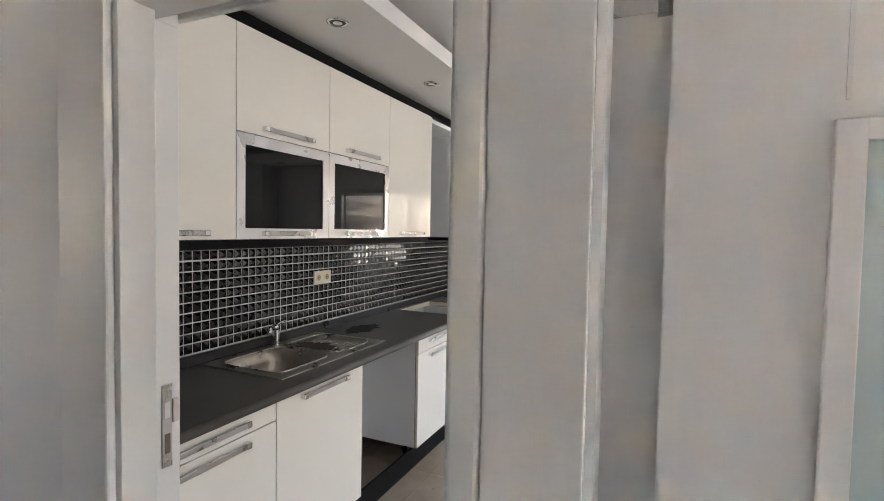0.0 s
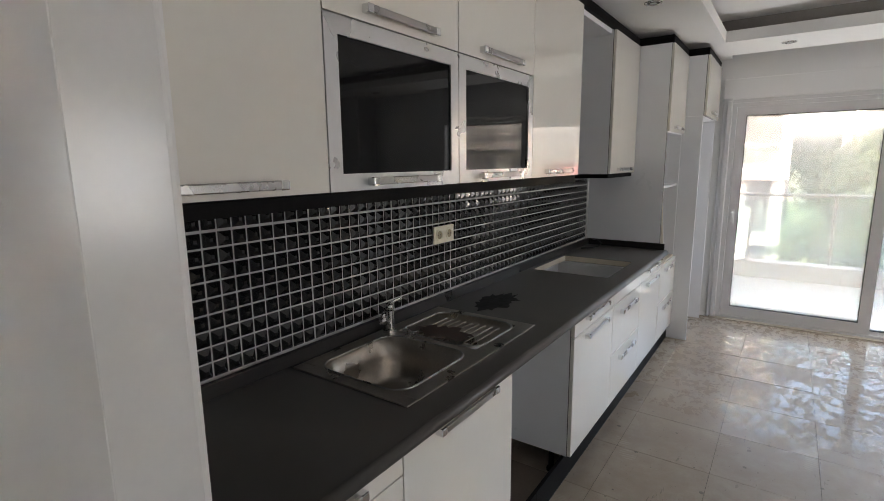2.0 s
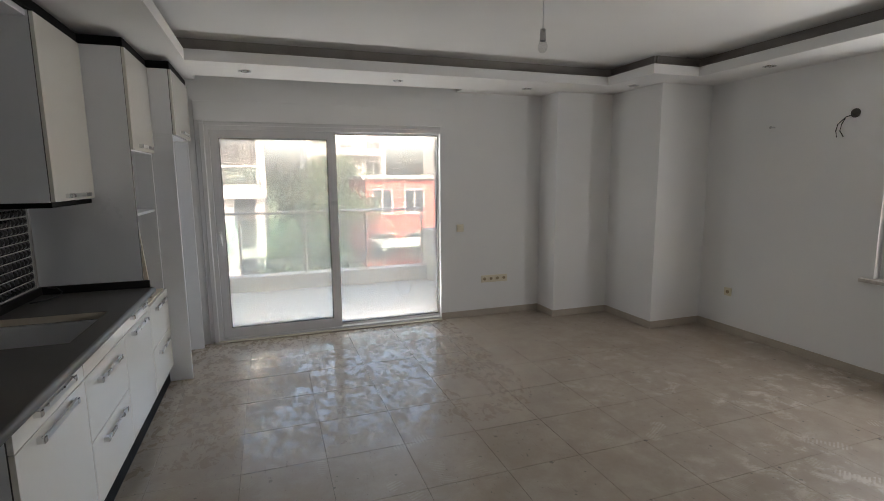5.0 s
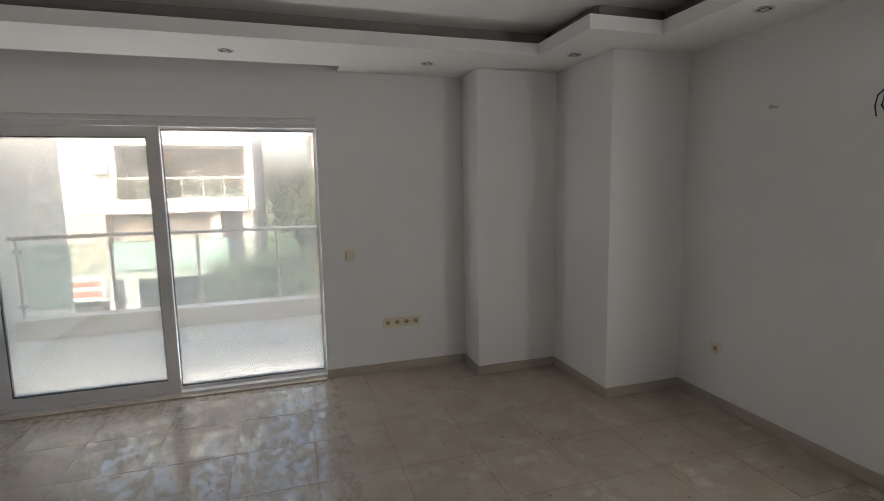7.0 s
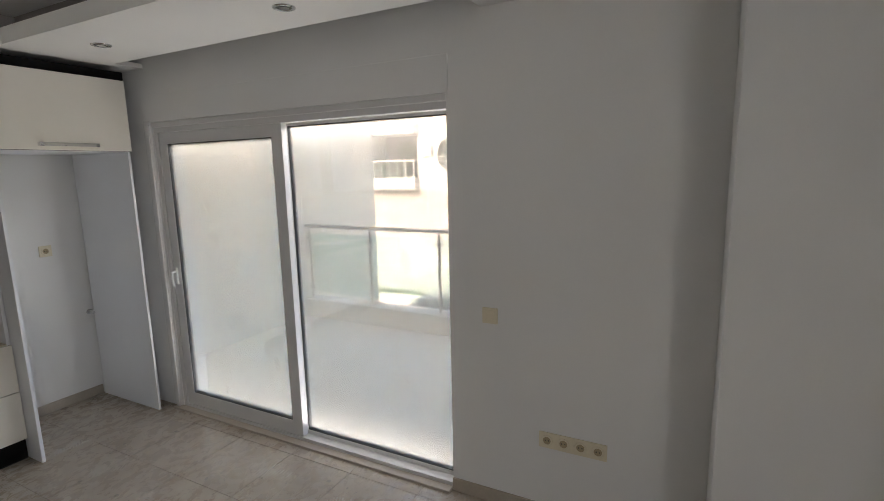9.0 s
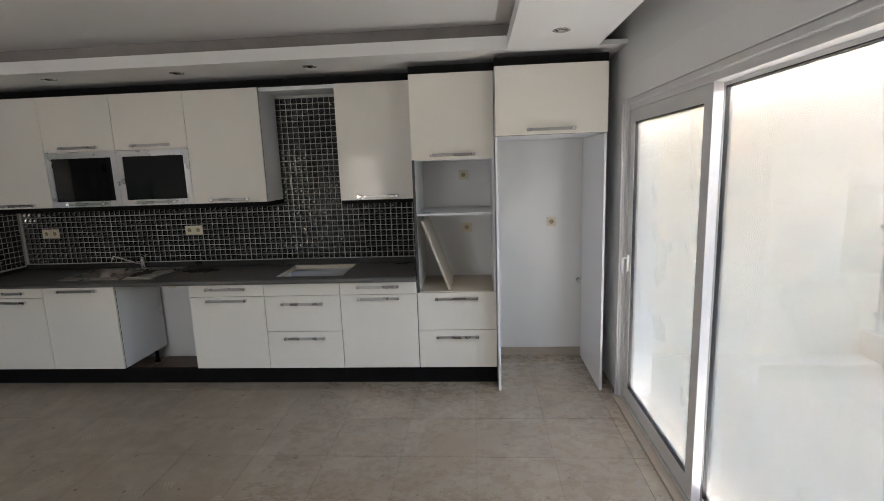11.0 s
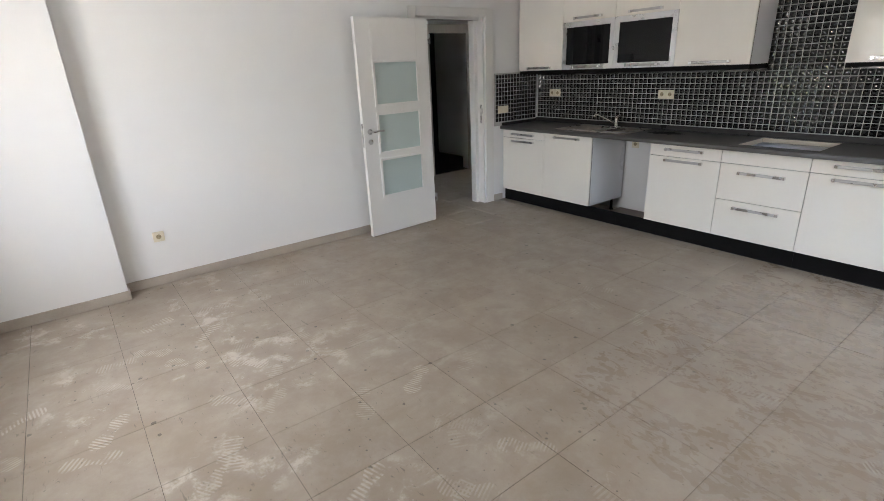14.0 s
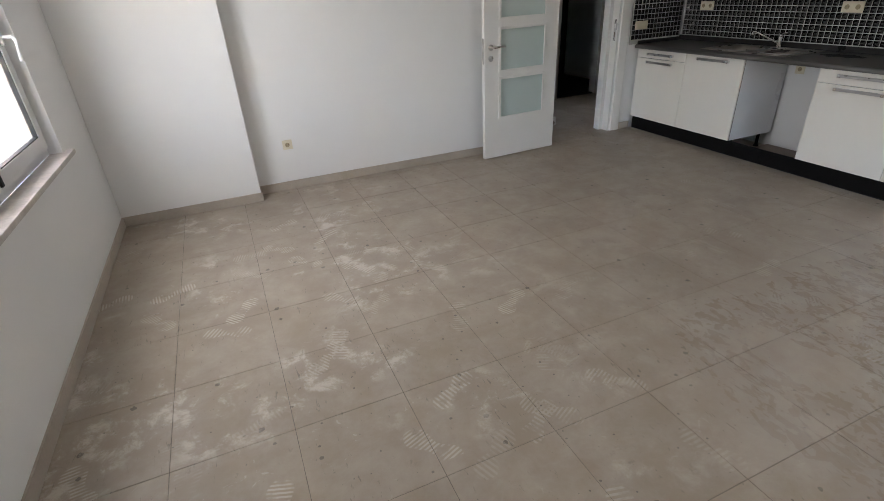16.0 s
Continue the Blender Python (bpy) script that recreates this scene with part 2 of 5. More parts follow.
CASINGW = mat("white_matt_casing", (0.76, 0.745, 0.72), 0.42, var=0.03, scale=2, fine=120, bump=0.03)
BROWNFRAME = mat("greyish_door_frame", (0.52, 0.47, 0.42), 0.45, var=0.05, scale=4)
GLOSSW = mat("cream_gloss_front", (0.80, 0.768, 0.70), 0.05, var=0.02, scale=1.5, fine=40, rvar=0.02, spec=0.5, coat=0.2)
CARCASS = mat("white_melamine_board", (0.76, 0.765, 0.78), 0.35, var=0.03, scale=3, fine=140, bump=0.02)
EDGE = mat("dark_grey_edge_band", (0.06, 0.055, 0.05), 0.4, var=0.1)
BLACKP = mat("black_plinth_board", (0.008, 0.0075, 0.0075), 0.55, var=0.3, scale=5, rvar=0.05, spec=0.06)
COUNTER = mat("charcoal_stone_laminate", (0.108, 0.100, 0.093), 0.40, var=0.28, scale=2.5, fine=420, bump=0.015, rvar=0.03)
UPSTAND = mat("black_upstand_laminate", (0.022, 0.020, 0.019), 0.35, var=0.3, scale=6, fine=300, spec=0.3)
RUST = mat("brown_dried_deposit", (0.065, 0.040, 0.030), 0.6, var=0.5, scale=40, fine=200, bump=0.2)
STAIN = mat("black_soot_stain", (0.008, 0.008, 0.008), 0.65, var=0.3, scale=30)
BTILE = mat("black_glazed_tile", (0.010, 0.010, 0.011), 0.07, var=0.3, scale=9, rvar=0.03, spec=1.0)
TGROUT = mat("light_tile_grout", (0.45, 0.44, 0.42), 0.85, var=0.15, scale=7)
STEEL = mat("worn_stainless_steel", (0.50, 0.455, 0.405), 0.32, 1.0, var=0.22, scale=9, fine=120, rvar=0.08)
CHROME = mat("polished_chrome", (0.78, 0.78, 0.78), 0.10, 1.0, var=0.04, scale=9)
SATIN = mat("satin_nickel", (0.48, 0.47, 0.46), 0.30, 1.0, var=0.06, scale=9, fine=160)
ALU = mat("satin_aluminium_frame", (0.72, 0.72, 0.72), 0.3, 0.85, var=0.04, scale=6)
PVC = mat("white_pvc_profile", (0.66, 0.65, 0.645), 0.4, var=0.04, scale=3, fine=60)
GASKET = mat("black_rubber_gasket", (0.015, 0.015, 0.015), 0.6)
BLACKGL = mat("black_cabinet_glass", (0.004, 0.004, 0.0045), 0.03, var=0.1, rvar=0.01, spec=0.25)
FROST = mat("frosted_green_glass", (0.50, 0.58, 0.56), 0.42, var=0.03, scale=2, rvar=0.05)
SOCKET = mat("yellowed_cream_plastic", (0.72, 0.655, 0.51), 0.35, var=0.05, scale=20)
SOCKDARK = mat("dark_socket_well", (0.05, 0.045, 0.035), 0.5)
WHITEP = mat("white_plastic", (0.75, 0.75, 0.74), 0.35, var=0.03)
SILL = mat("dusty_marble_sill", (0.50, 0.46, 0.43), 0.5, var=0.35, scale=9, fine=60, bump=0.08, rvar=0.2)
RAWBOARD = mat("cream_chipboard", (0.60, 0.53, 0.43), 0.55, var=0.1, scale=5)
BROWNB = mat("brown_dusty_board", (0.17, 0.135, 0.11), 0.6, var=0.2, scale=6)
# near-black colour stands in for the store room's lack of light
DARKROOM = mat("darkness_black_plaster", (0.003, 0.0028, 0.0026), 0.95)
BAYDARK = mat("brownish_socket_well", (0.36, 0.29, 0.18), 0.5)
CABLE = mat("dark_cable", (0.02, 0.02, 0.02), 0.5)
GLASS = dusty_glass()
RAILGL = clear_glass("green_railing_glass", (0.80, 0.90, 0.87, 1))
BULBGL = clear_glass("bulb_glass", (0.9, 0.9, 0.9, 1))
STUCCO = mat("cream_exterior_render", (0.80, 0.71, 0.58), 0.85, var=0.06, scale=2, fine=70, bump=0.15)
BALCTILE = mat("pale_balcony_tile", (0.76, 0.67, 0.55), 0.5, var=0.08, scale=3)


# ---- building helpers ----
ORIGIN = {}


def slab(bm, x0, x1, y0, y1, z0, z1, bev=0.0):
    """Adds a box to bm, with its edges rounded by bev."""
    made = bmesh.ops.create_cube(bm, size=1.0)["verts"]
    bmesh.ops.scale(bm, vec=(x1 - x0, y1 - y0, z1 - z0), verts=made)
    bmesh.ops.translate(bm, vec=((x0 + x1) / 2, (y0 + y1) / 2, (z0 + z1) / 2), verts=made)
    if bev:
        edges = list({e for v in made for e in v.link_edges})
        bmesh.ops.bevel(bm, geom=edges, offset=bev, segments=2, profile=0.5, affect="EDGES")
    return made


def plate(bm, us, vs, holes, w0, w1, axes="xyz"):
    """Adds one connected plate on a grid us x vs with open cells (i, j) in holes; it is w0..w1 thick. axes: which axes u, v and w are."""
    cell = {(i, j) for i in range(len(us) - 1) for j in range(len(vs) - 1)} - set(holes)
    seen = {}

    def vert(i, j, k):
        if (i, j, k) not in seen:
            at = dict(zip(axes, (us[i], vs[j], (w0, w1)[k])))
            seen[i, j, k] = bm.verts.new((at["x"], at["y"], at["z"]))
        return seen[i, j, k]

    for i, j in sorted(cell):
        for k in (0, 1):
            bm.faces.new([vert(i + a, j + b, k) for a, b in ((0, 0), (1, 0), (1, 1), (0, 1))])
        for di, dj, a, b in ((-1, 0, (0, 0), (0, 1)), (1, 0, (1, 0), (1, 1)), (0, -1, (0, 0), (1, 0)), (0, 1, (0, 1), (1, 1))):
            if (i + di, j + dj) not in cell:
                bm.faces.new([vert(i + a[0], j + a[1], 0), vert(i + b[0], j + b[1], 0), vert(i + b[0], j + b[1], 1), vert(i + a[0], j + a[1], 1)])
    return bm


def rod(bm, a, b, r, seg=14, r2=None):
    """Adds a round bar from a to b."""
    a, b = Vector(a), Vector(b)
    d = b - a
    m = Matrix.Translation((a + b) / 2) @ d.to_track_quat("Z", "Y").to_matrix().to_4x4()
    return bmesh.ops.create_cone(bm, cap_ends=True, segments=seg, radius1=r, radius2=r if r2 is None else r2, depth=d.length, matrix=m)["verts"]


def tube(bm, pts, r, seg=10):
    """Adds a bent round bar along pts."""
    pts = [Vector(p) for p in pts]
    rings = []
    for i, p in enumerate(pts):
        d = (pts[min(i + 1, len(pts) - 1)] - pts[max(i - 1, 0)]).normalized()
        q = d.to_track_quat("Z", "Y").to_matrix()
        rings.append([bm.verts.new(p + q @ Vector((r * math.cos(6.2832 * k / seg), r * math.sin(6.2832 * k / seg), 0))) for k in range(seg)])
    for a, b in zip(rings, rings[1:]):
        for k in range(seg):
            bm.faces.new((a[k], a[(k + 1) % seg], b[(k + 1) % seg], b[k]))
    bm.faces.new(list(reversed(rings[0])))
    bm.faces.new(rings[-1])


def mesh_of(name, bm, material, origin, smooth=False):
    bmesh.ops.recalc_face_normals(bm, faces=bm.faces)
    bmesh.ops.translate(bm, vec=-Vector(origin), verts=bm.verts)
    me = bpy.data.meshes.new(name)
    bm.to_mesh(me)
    bm.free()
    if smooth:
        for p in me.polygons:
            p.use_smooth = True
    me.materials.append(material)
    return me


def thing(name, at, label, category, group="", kind=""):
    """An Empty at the base of a thing; its parts hang under it."""
    ob = tagged(new(name), label, category, group, kind)
    ob.location = at
    ORIGIN[ob] = Vector(at)
    return ob


def part(name, bm, material, parent, label="", smooth=False):
    """Links bm, which is in world metres, as one mesh under a thing or a part."""
    ob = new(name, mesh_of(name, bm, material, ORIGIN[parent], smooth))
    ob.parent = parent
    ORIGIN[ob] = ORIGIN[parent]
    return tagged(ob, label)


def solid(name, bm, material, label="", category="", group="", kind="", smooth=False, at=None):
    """Links bm as a thing that is one mesh."""
    if at is None:
        lo = [min(v.co[i] for v in bm.verts) for i in range(3)]
        hi = [max(v.co[i] for v in bm.verts) for i in range(3)]
        at = ((lo[0] + hi[0]) / 2, (lo[1] + hi[1]) / 2, lo[2])
    ob = new(name, mesh_of(name, bm, material, at, smooth))
    ob.location = at
    ORIGIN[ob] = Vector(at)
    return tagged(ob, label, category, group, kind)


def boxes(*specs, bev=0.0):
    bm = bmesh.new()
    for s in specs:
        slab(bm, *s, bev=bev)
    return bm


def structure(name, specs, material, label, category, bev=0.0):
    return solid(name, boxes(*specs, bev=bev), material, label, category, kind="structure")


# ---- the room's shell ----
WX, EX, SY, NY = -1.67, 4.11, 1.51, 6.84      # inner faces of the walls
HALL = 1.33                                   # hall face of the door wall
LOW, HIGH = 2.505, 2.70                        # soffit and tray ceiling
TOP = 2.95
structure("wall_west", [(WX - 0.2, WX, HALL, NY + 0.22, 0, TOP)], WALL, "plain white painted wall behind the kitchen units", "wall")
for name, us, vs, holes, w0, w1, axes, label in (
        ("wall_south", (-2.75, -0.77, 0.11, EX + 0.25), (0, 2.10, TOP), {(1, 0)}, HALL, SY, "xzy", "white painted wall with a doorway to the hall"),
        ("wall_north", (WX, -0.80, 1.515, EX + 0.25), (0, 2.10, TOP), {(1, 0)}, NY, NY + 0.22, "xzy", "white painted wall with a sliding balcony door"),
        ("wall_east", (SY, 2.42, 4.12, NY), (0, 0.758, 2.148, TOP), {(1, 1)}, EX, EX + 0.25, "yzx", "white painted wall with a casement window")):
    solid(name, plate(bmesh.new(), us, vs, holes, w0, w1, axes), WALL, label, "wall", kind="structure")
structure("column", [(2.747, EX, 6.487, NY, 0, LOW), (3.46, EX, 5.735, 6.487, 0, LOW)], WALL, "stepped white boxed column in the corner", "column", bev=0.004)
structure("column", [(3.056, EX, SY, 1.68, 0, LOW)], WALL, "shallow white boxed column beside the window wall", "column", bev=0.004)

# ceiling: a dropped border round a raised tray with a shadow gap
TX0, TX1, TXN, TY0, TY1, TYN = -0.82, 3.57, 3.05, 2.10, 6.04, 5.40
BAND = LOW + 0.085
GAP = 0.16
structure("ceiling", [
    (WX, EX, SY, TY0 - 0.02, LOW, LOW + 0.03), (WX, TX0 - 0.02, TY0 - 0.02, NY, LOW, LOW + 0.03),
    (TX0 - 0.02, 1.70, TY1 + 0.02, 6.65, LOW, LOW + 0.03), (1.70, EX, TY1 + 0.02, NY, LOW, LOW + 0.03), (TX1 + 0.02, EX, TY0 - 0.02, TY1 + 0.02, LOW, LOW + 0.03),
    (TXN + 0.02, TX1 + 0.02, TYN + 0.02, TY1 + 0.02, LOW, LOW + 0.03),
    # upright band along the edge
    (TX0 - 0.02, TX1 + 0.02, TY0 - 0.02, TY0, LOW, BAND), (TX0 - 0.02, TX0, TY0, TY1, LOW, BAND), (TX0 - 0.02, TXN + 0.02, TY1, TY1 + 0.02, LOW, BAND),
    (TXN, TXN + 0.02, TYN, TY1, LOW, BAND), (TXN + 0.02, TX1 + 0.02, TYN, TYN + 0.02, LOW, BAND), (TX1, TX1 + 0.02, TY0, TYN, LOW, BAND),
    # the raised field
    (WX, EX, SY, NY, HIGH, HIGH + 0.05)], CEIL, "white plasterboard tray ceiling with a dropped border", "ceiling")
# lining round the cove, darker than the ceiling to paint in the recess's shade
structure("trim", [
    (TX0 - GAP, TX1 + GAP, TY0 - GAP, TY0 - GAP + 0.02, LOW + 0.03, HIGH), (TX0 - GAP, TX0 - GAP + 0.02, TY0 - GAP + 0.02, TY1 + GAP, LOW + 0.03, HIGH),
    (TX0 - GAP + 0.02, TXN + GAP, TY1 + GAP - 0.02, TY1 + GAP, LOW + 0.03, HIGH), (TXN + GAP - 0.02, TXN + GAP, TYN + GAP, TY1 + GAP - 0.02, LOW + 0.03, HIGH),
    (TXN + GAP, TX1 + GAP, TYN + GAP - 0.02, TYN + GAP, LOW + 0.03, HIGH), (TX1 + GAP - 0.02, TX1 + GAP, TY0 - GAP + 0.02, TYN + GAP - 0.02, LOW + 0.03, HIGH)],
    COVE, "lining of the ceiling cove in grey that paints in its shade", "trim")

# skirting, a tile strip along each wall
for x0, x1, y0, y1 in ((-0.905, -1.06, SY, SY + 0.012), (0.215, 3.056, SY, SY + 0.012), (3.044, 3.056, SY + 0.012, 1.68), (3.044, EX, 1.68, 1.692), (EX - 0.012, EX, 1.692, 5.735),
                       (3.46, EX - 0.012, 5.723, 5.735), (3.448, 3.46, 5.723, 6.487), (2.747, 3.448, 6.475, 6.487), (2.735, 2.747, 6.475, NY), (1.515, 2.735, NY - 0.012, NY),
                       (WX, WX + 0.012, 6.0, 6.72)):
    structure("baseboard", [(min(x0, x1), max(x0, x1), y0, y1, 0, 0.075)], SKIRT, "low beige tile skirting along the wall", "baseboard", bev=0.002)

# ---- door to the hall ----
door_frame = thing("door_frame", (-0.33, SY, 0), "white door frame with wide flat casing", "door frame", kind="structure")
part("jamb", boxes((-0.77, -0.72, HALL, 1.416, 0, 2.05), (-0.775, -0.765, 1.416, SY, 0, 2.05), (-0.775, -0.765, 1.452, SY, 2.05, 2.10), bev=0.002), FRAMEW, door_frame)
part("jamb", boxes((0.06, 0.11, HALL, 1.452, 0, 2.05), (0.105, 0.115, 1.452, SY, 0, 2.10), bev=0.002), FRAMEW, door_frame)
part("head", boxes((-0.77, 0.11, HALL, 1.452, 2.05, 2.10), (-0.765, 0.105, 1.452, SY, 2.095, 2.105), bev=0.002), FRAMEW, door_frame)
for y0, y1 in ((SY, SY + 0.022), (HALL - 0.022, HALL)):
    part("casing", boxes((-0.905, -0.79 if y0 == SY else -0.735, y0, y1, 0, 2.16), bev=0.006), CASINGW, door_frame)
    part("casing", boxes((0.125 if y0 == SY else 0.075, 0.165 if y0 < SY else 0.215, y0, y1, 0, 2.16), bev=0.006), CASINGW, door_frame)
    part("casing", boxes((-0.788 if y0 == SY else -0.733, 0.123 if y0 == SY else 0.073, y0, y1, 2.07, 2.16), bev=0.006), CASINGW, door_frame)
strike = part("strike_plate", boxes((-0.7645, -0.7615, 1.458, 1.486, 0.95, 1.16), bev=0.0012), SATIN, door_frame, "worn steel strike plate")
part("latch_hole", boxes((-0.7618, -0.7605, 1.465, 1.480, 1.075, 1.115)), FRAMEW, strike)
part("bolt_hole", boxes((-0.7618, -0.7605, 1.465, 1.480, 0.985, 1.035)), BROWNB, strike)
part("strike_lip", boxes((-0.764, -0.758, 1.486, 1.502, 1.06, 1.12), bev=0.001), SATIN, strike)


def door_leaf(name, m, label, handles=True):
    """A white leaf 0.82 x 2.03 with three frosted panes; hinge edge at x = 0, front at y = 0, body behind it (y < 0)."""
    d = thing(name, (0, 0, 0), label, "door")
    w, h, t = 0.82, 2.03, 0.042
    panes = ((0.40, 0.76), (0.83, 1.19), (1.275, 1.655))
    x0, x1 = 0.15, 0.655
    zs = (0.012, *panes[0], *panes[1], *panes[2], h)
    leaf = part("leaf", plate(bmesh.new(), (0, x0, x1, w), zs, {(1, 1), (1, 3), (1, 5)}, -t, 0, "xzy"), DOORW, d)
    for z0, z1 in panes:
        bead = bmesh.new()
        for yy in (0.009, -t - 0.009):
            a, b = sorted((yy, yy * 0.0 - (0.0 if yy > 0 else t)))
            slab(bead, x0 - 0.014, x0 + 0.010, a, b, z0 - 0.012, z1 + 0.012, bev=0.0015)
            slab(bead, x1 - 0.010, x1 + 0.014, a, b, z0 - 0.012, z1 + 0.012, bev=0.0015)
            slab(bead, x0 + 0.008, x1 - 0.008, a, b, z0 - 0.012, z0 + 0.008, bev=0.0015)
            slab(bead, x0 + 0.008, x1 - 0.008, a, b, z1 - 0.008, z1 + 0.012, bev=0.0015)
        part("glazing_bead", bead, DOORW, leaf)
        part("pane", boxes((x0, x1, -t / 2 - 0.003, -t / 2 + 0.003, z0, z1)), FROST, d, "pale green frosted glass pane")
    # shallow grooves above the panes
    for gx in (x0 - 0.006, x1 + 0.002):
        part("groove", boxes((gx, gx + 0.004, -0.001, 0.0012, panes[2][1] + 0.03, h - 0.02)), FRAMEW, leaf)
    for side, y in ((1, 0.0), (-1, -t)):
        hb = bmesh.new()
        rod(hb, (0.755, y, 1.04), (0.755, y + side * 0.010, 1.04), 0.026, 24)
        rod(hb, (0.755, y, 1.04), (0.755, y + side * 0.05, 1.04), 0.010)
        tube(hb, [(0.755, y + side * 0.05, 1.04), (0.735, y + side * 0.056, 1.041), (0.70, y + side * 0.055, 1.043), (0.66, y + side * 0.052, 1.043), (0.625, y + side * 0.049, 1.041)], 0.0095)
        part("handle", hb, SATIN, d, "satin nickel lever handle", smooth=True)
        kb = bmesh.new()
        rod(kb, (0.755, y, 0.945), (0.755, y + side * 0.009, 0.945), 0.025, 24)
        rod(kb, (0.755, y, 0.945), (0.755, y + side * 0.012, 0.945), 0.009, 14)
        part("keyhole_rose", kb, SATIN, d, "round nickel keyhole rose")
    part("lock_plate", boxes((w - 0.001, w + 0.0015, -0.032, -0.010, 0.90, 1.12)), SATIN, d)
    for z in (0.25, 1.85):
        hg = bmesh.new()
        rod(hg, (-0.008, -0.045, z - 0.05), (-0.008, -0.045, z + 0.05), 0.008)
        slab(hg, -0.006, 0.03, -t - 0.002, -t, z - 0.045, z + 0.045)
        slab(hg, -0.07, -0.012, -t - 0.003, -t - 0.0005, z - 0.045, z + 0.045)
        part("hinge", hg, SATIN, d)
    d.matrix_basis = m
    return d


# swung right round, almost flat against the wall
door_leaf("door_leaf", pose(0.102, 1.678, 0, 0, 0, 3.3), "white door with three frosted panes, swung open against the wall")

# ---- balcony door ----
bd = thing("balcony_door", (0.38, NY, 0), "white sliding balcony door with two large dusty panes", "sliding door", kind="structure")
FY0, FY1 = NY + 0.004, NY + 0.13
part("frame", plate(bmesh.new(), (-0.80, -0.765, 1.525, 1.57), (0, 0.035, 2.065, 2.10), {(1, 1)}, FY0, FY1, "xzy"), PVC, bd)
sash = part("sliding_sash", plate(bmesh.new(), (-0.762, -0.685, 0.315, 0.40), (0.037, 0.135, 1.985, 2.063), {(1, 1)}, NY + 0.012, NY + 0.055, "xzy"), PVC, bd)
part("gasket", boxes((-0.685, -0.679, NY + 0.016, NY + 0.05, 0.135, 1.985), (0.309, 0.315, NY + 0.016, NY + 0.05, 0.135, 1.985), (-0.679, 0.309, NY + 0.016, NY + 0.05, 1.979, 1.985),
                     (-0.679, 0.309, NY + 0.016, NY + 0.05, 0.135, 0.141)), GASKET, sash)
pane = part("pane", boxes((-0.679, 0.309, NY + 0.03, NY + 0.036, 0.141, 1.979)), GLASS, bd, "dusty glass pane")
pane.visible_shadow = False
part("fixed_sash", plate(bmesh.new(), (0.36, 0.398, 1.497, 1.523), (0.037, 0.062, 2.047, 2.063), {(1, 1)}, NY + 0.062, NY + 0.105, "xzy"), PVC, bd)
part("gasket", boxes((0.398, 0.402, NY + 0.066, NY + 0.096, 0.062, 2.047), (1.494, 1.497, NY + 0.076, NY + 0.096, 0.062, 2.047), (0.402, 1.494, NY + 0.066, NY + 0.096, 2.042, 2.047),
                     (0.402, 1.494, NY + 0.066, NY + 0.096, 0.062, 0.067)), GASKET, bd)
pane = part("pane", boxes((0.402, 1.494, NY + 0.08, NY + 0.086, 0.067, 2.042)), GLASS, bd, "dusty glass pane")
pane.visible_shadow = False
hb = boxes((-0.742, -0.712, NY - 0.004, NY + 0.012, 0.98, 1.10), bev=0.003)
tube(hb, [(-0.727, NY - 0.002, 1.075), (-0.727, NY - 0.03, 1.07), (-0.722, NY - 0.036, 1.03), (-0.715, NY - 0.034, 0.97)], 0.009)
part("handle", hb, WHITEP, sash, "small white pull handle")
part("threshold", boxes((-0.86, 1.51, NY - 0.05, NY + 0.22, -0.004, 0.014), bev=0.003), SKIRT, bd, "beige stone threshold strip")
part("casing", boxes((-0.885, -0.805, NY - 0.02, NY + 0.003, 0.016, 2.15), bev=0.008), PVC, bd)
part("casing", boxes((-0.845, -0.805, NY - 0.034, NY - 0.0205, 0.016, 2.12), bev=0.005), PVC, bd)
part("casing", boxes((-0.803, 1.515, NY - 0.012, NY + 0.003, 2.103, 2.135), bev=0.004), PVC, bd)
part("shutter_box_cover", boxes((-0.885, 1.53, NY - 0.016, NY + 0.002, 2.137, 2.32), bev=0.004), WALL, bd, "white painted shutter box cover")

# ---- casement window in the side wall ----
win = thing("window_1", (EX, 3.27, 0.73), "white casement window with two dusty sashes", "window", kind="structure")
part("window_frame", plate(bmesh.new(), (2.42, 2.47, 4.07, 4.12), (0.76, 0.81, 2.07, 2.12), {(1, 1)}, EX + 0.07, EX + 0.13, "yzx"), PVC, win)
for a, b in ((2.472, 3.268), (3.272, 4.068)):
    s = part("sash", plate(bmesh.new(), (a, a + 0.075, b - 0.075, b), (0.812, 0.887, 1.993, 2.068), {(1, 1)}, EX + 0.045, EX + 0.105, "yzx"), PVC, win)
    part("gasket", boxes((EX + 0.05, EX + 0.1, a + 0.075, a + 0.081, 0.887, 1.993), (EX + 0.05, EX + 0.1, b - 0.081, b - 0.075, 0.887, 1.993), (EX + 0.05, EX + 0.1, a + 0.081, b - 0.081, 0.887, 0.893)), GASKET, s)
    p = part("pane", boxes((EX + 0.07, EX + 0.076, a + 0.081, b - 0.081, 0.893, 1.993)), GLASS, win, "dusty glass pane")
    p.visible_shadow = False
    part("hinge", boxes((EX + 0.035, EX + 0.045, (a if a > 3 else b) - 0.012, (a if a > 3 else b) + 0.012, 0.83, 0.91), bev=0.002), GASKET, s)
hb = boxes((EX + 0.03, EX + 0.045, 2.495, 2.525, 1.36, 1.43), bev=0.003)
tube(hb, [(EX + 0.035, 2.51, 1.40), (EX - 0.01, 2.51, 1.40), (EX - 0.02, 2.51, 1.385), (EX - 0.018, 2.512, 1.33), (EX - 0.014, 2.515, 1.28)], 0.009)
part("handle", hb, WHITEP, win, "white lever window handle", smooth=True)
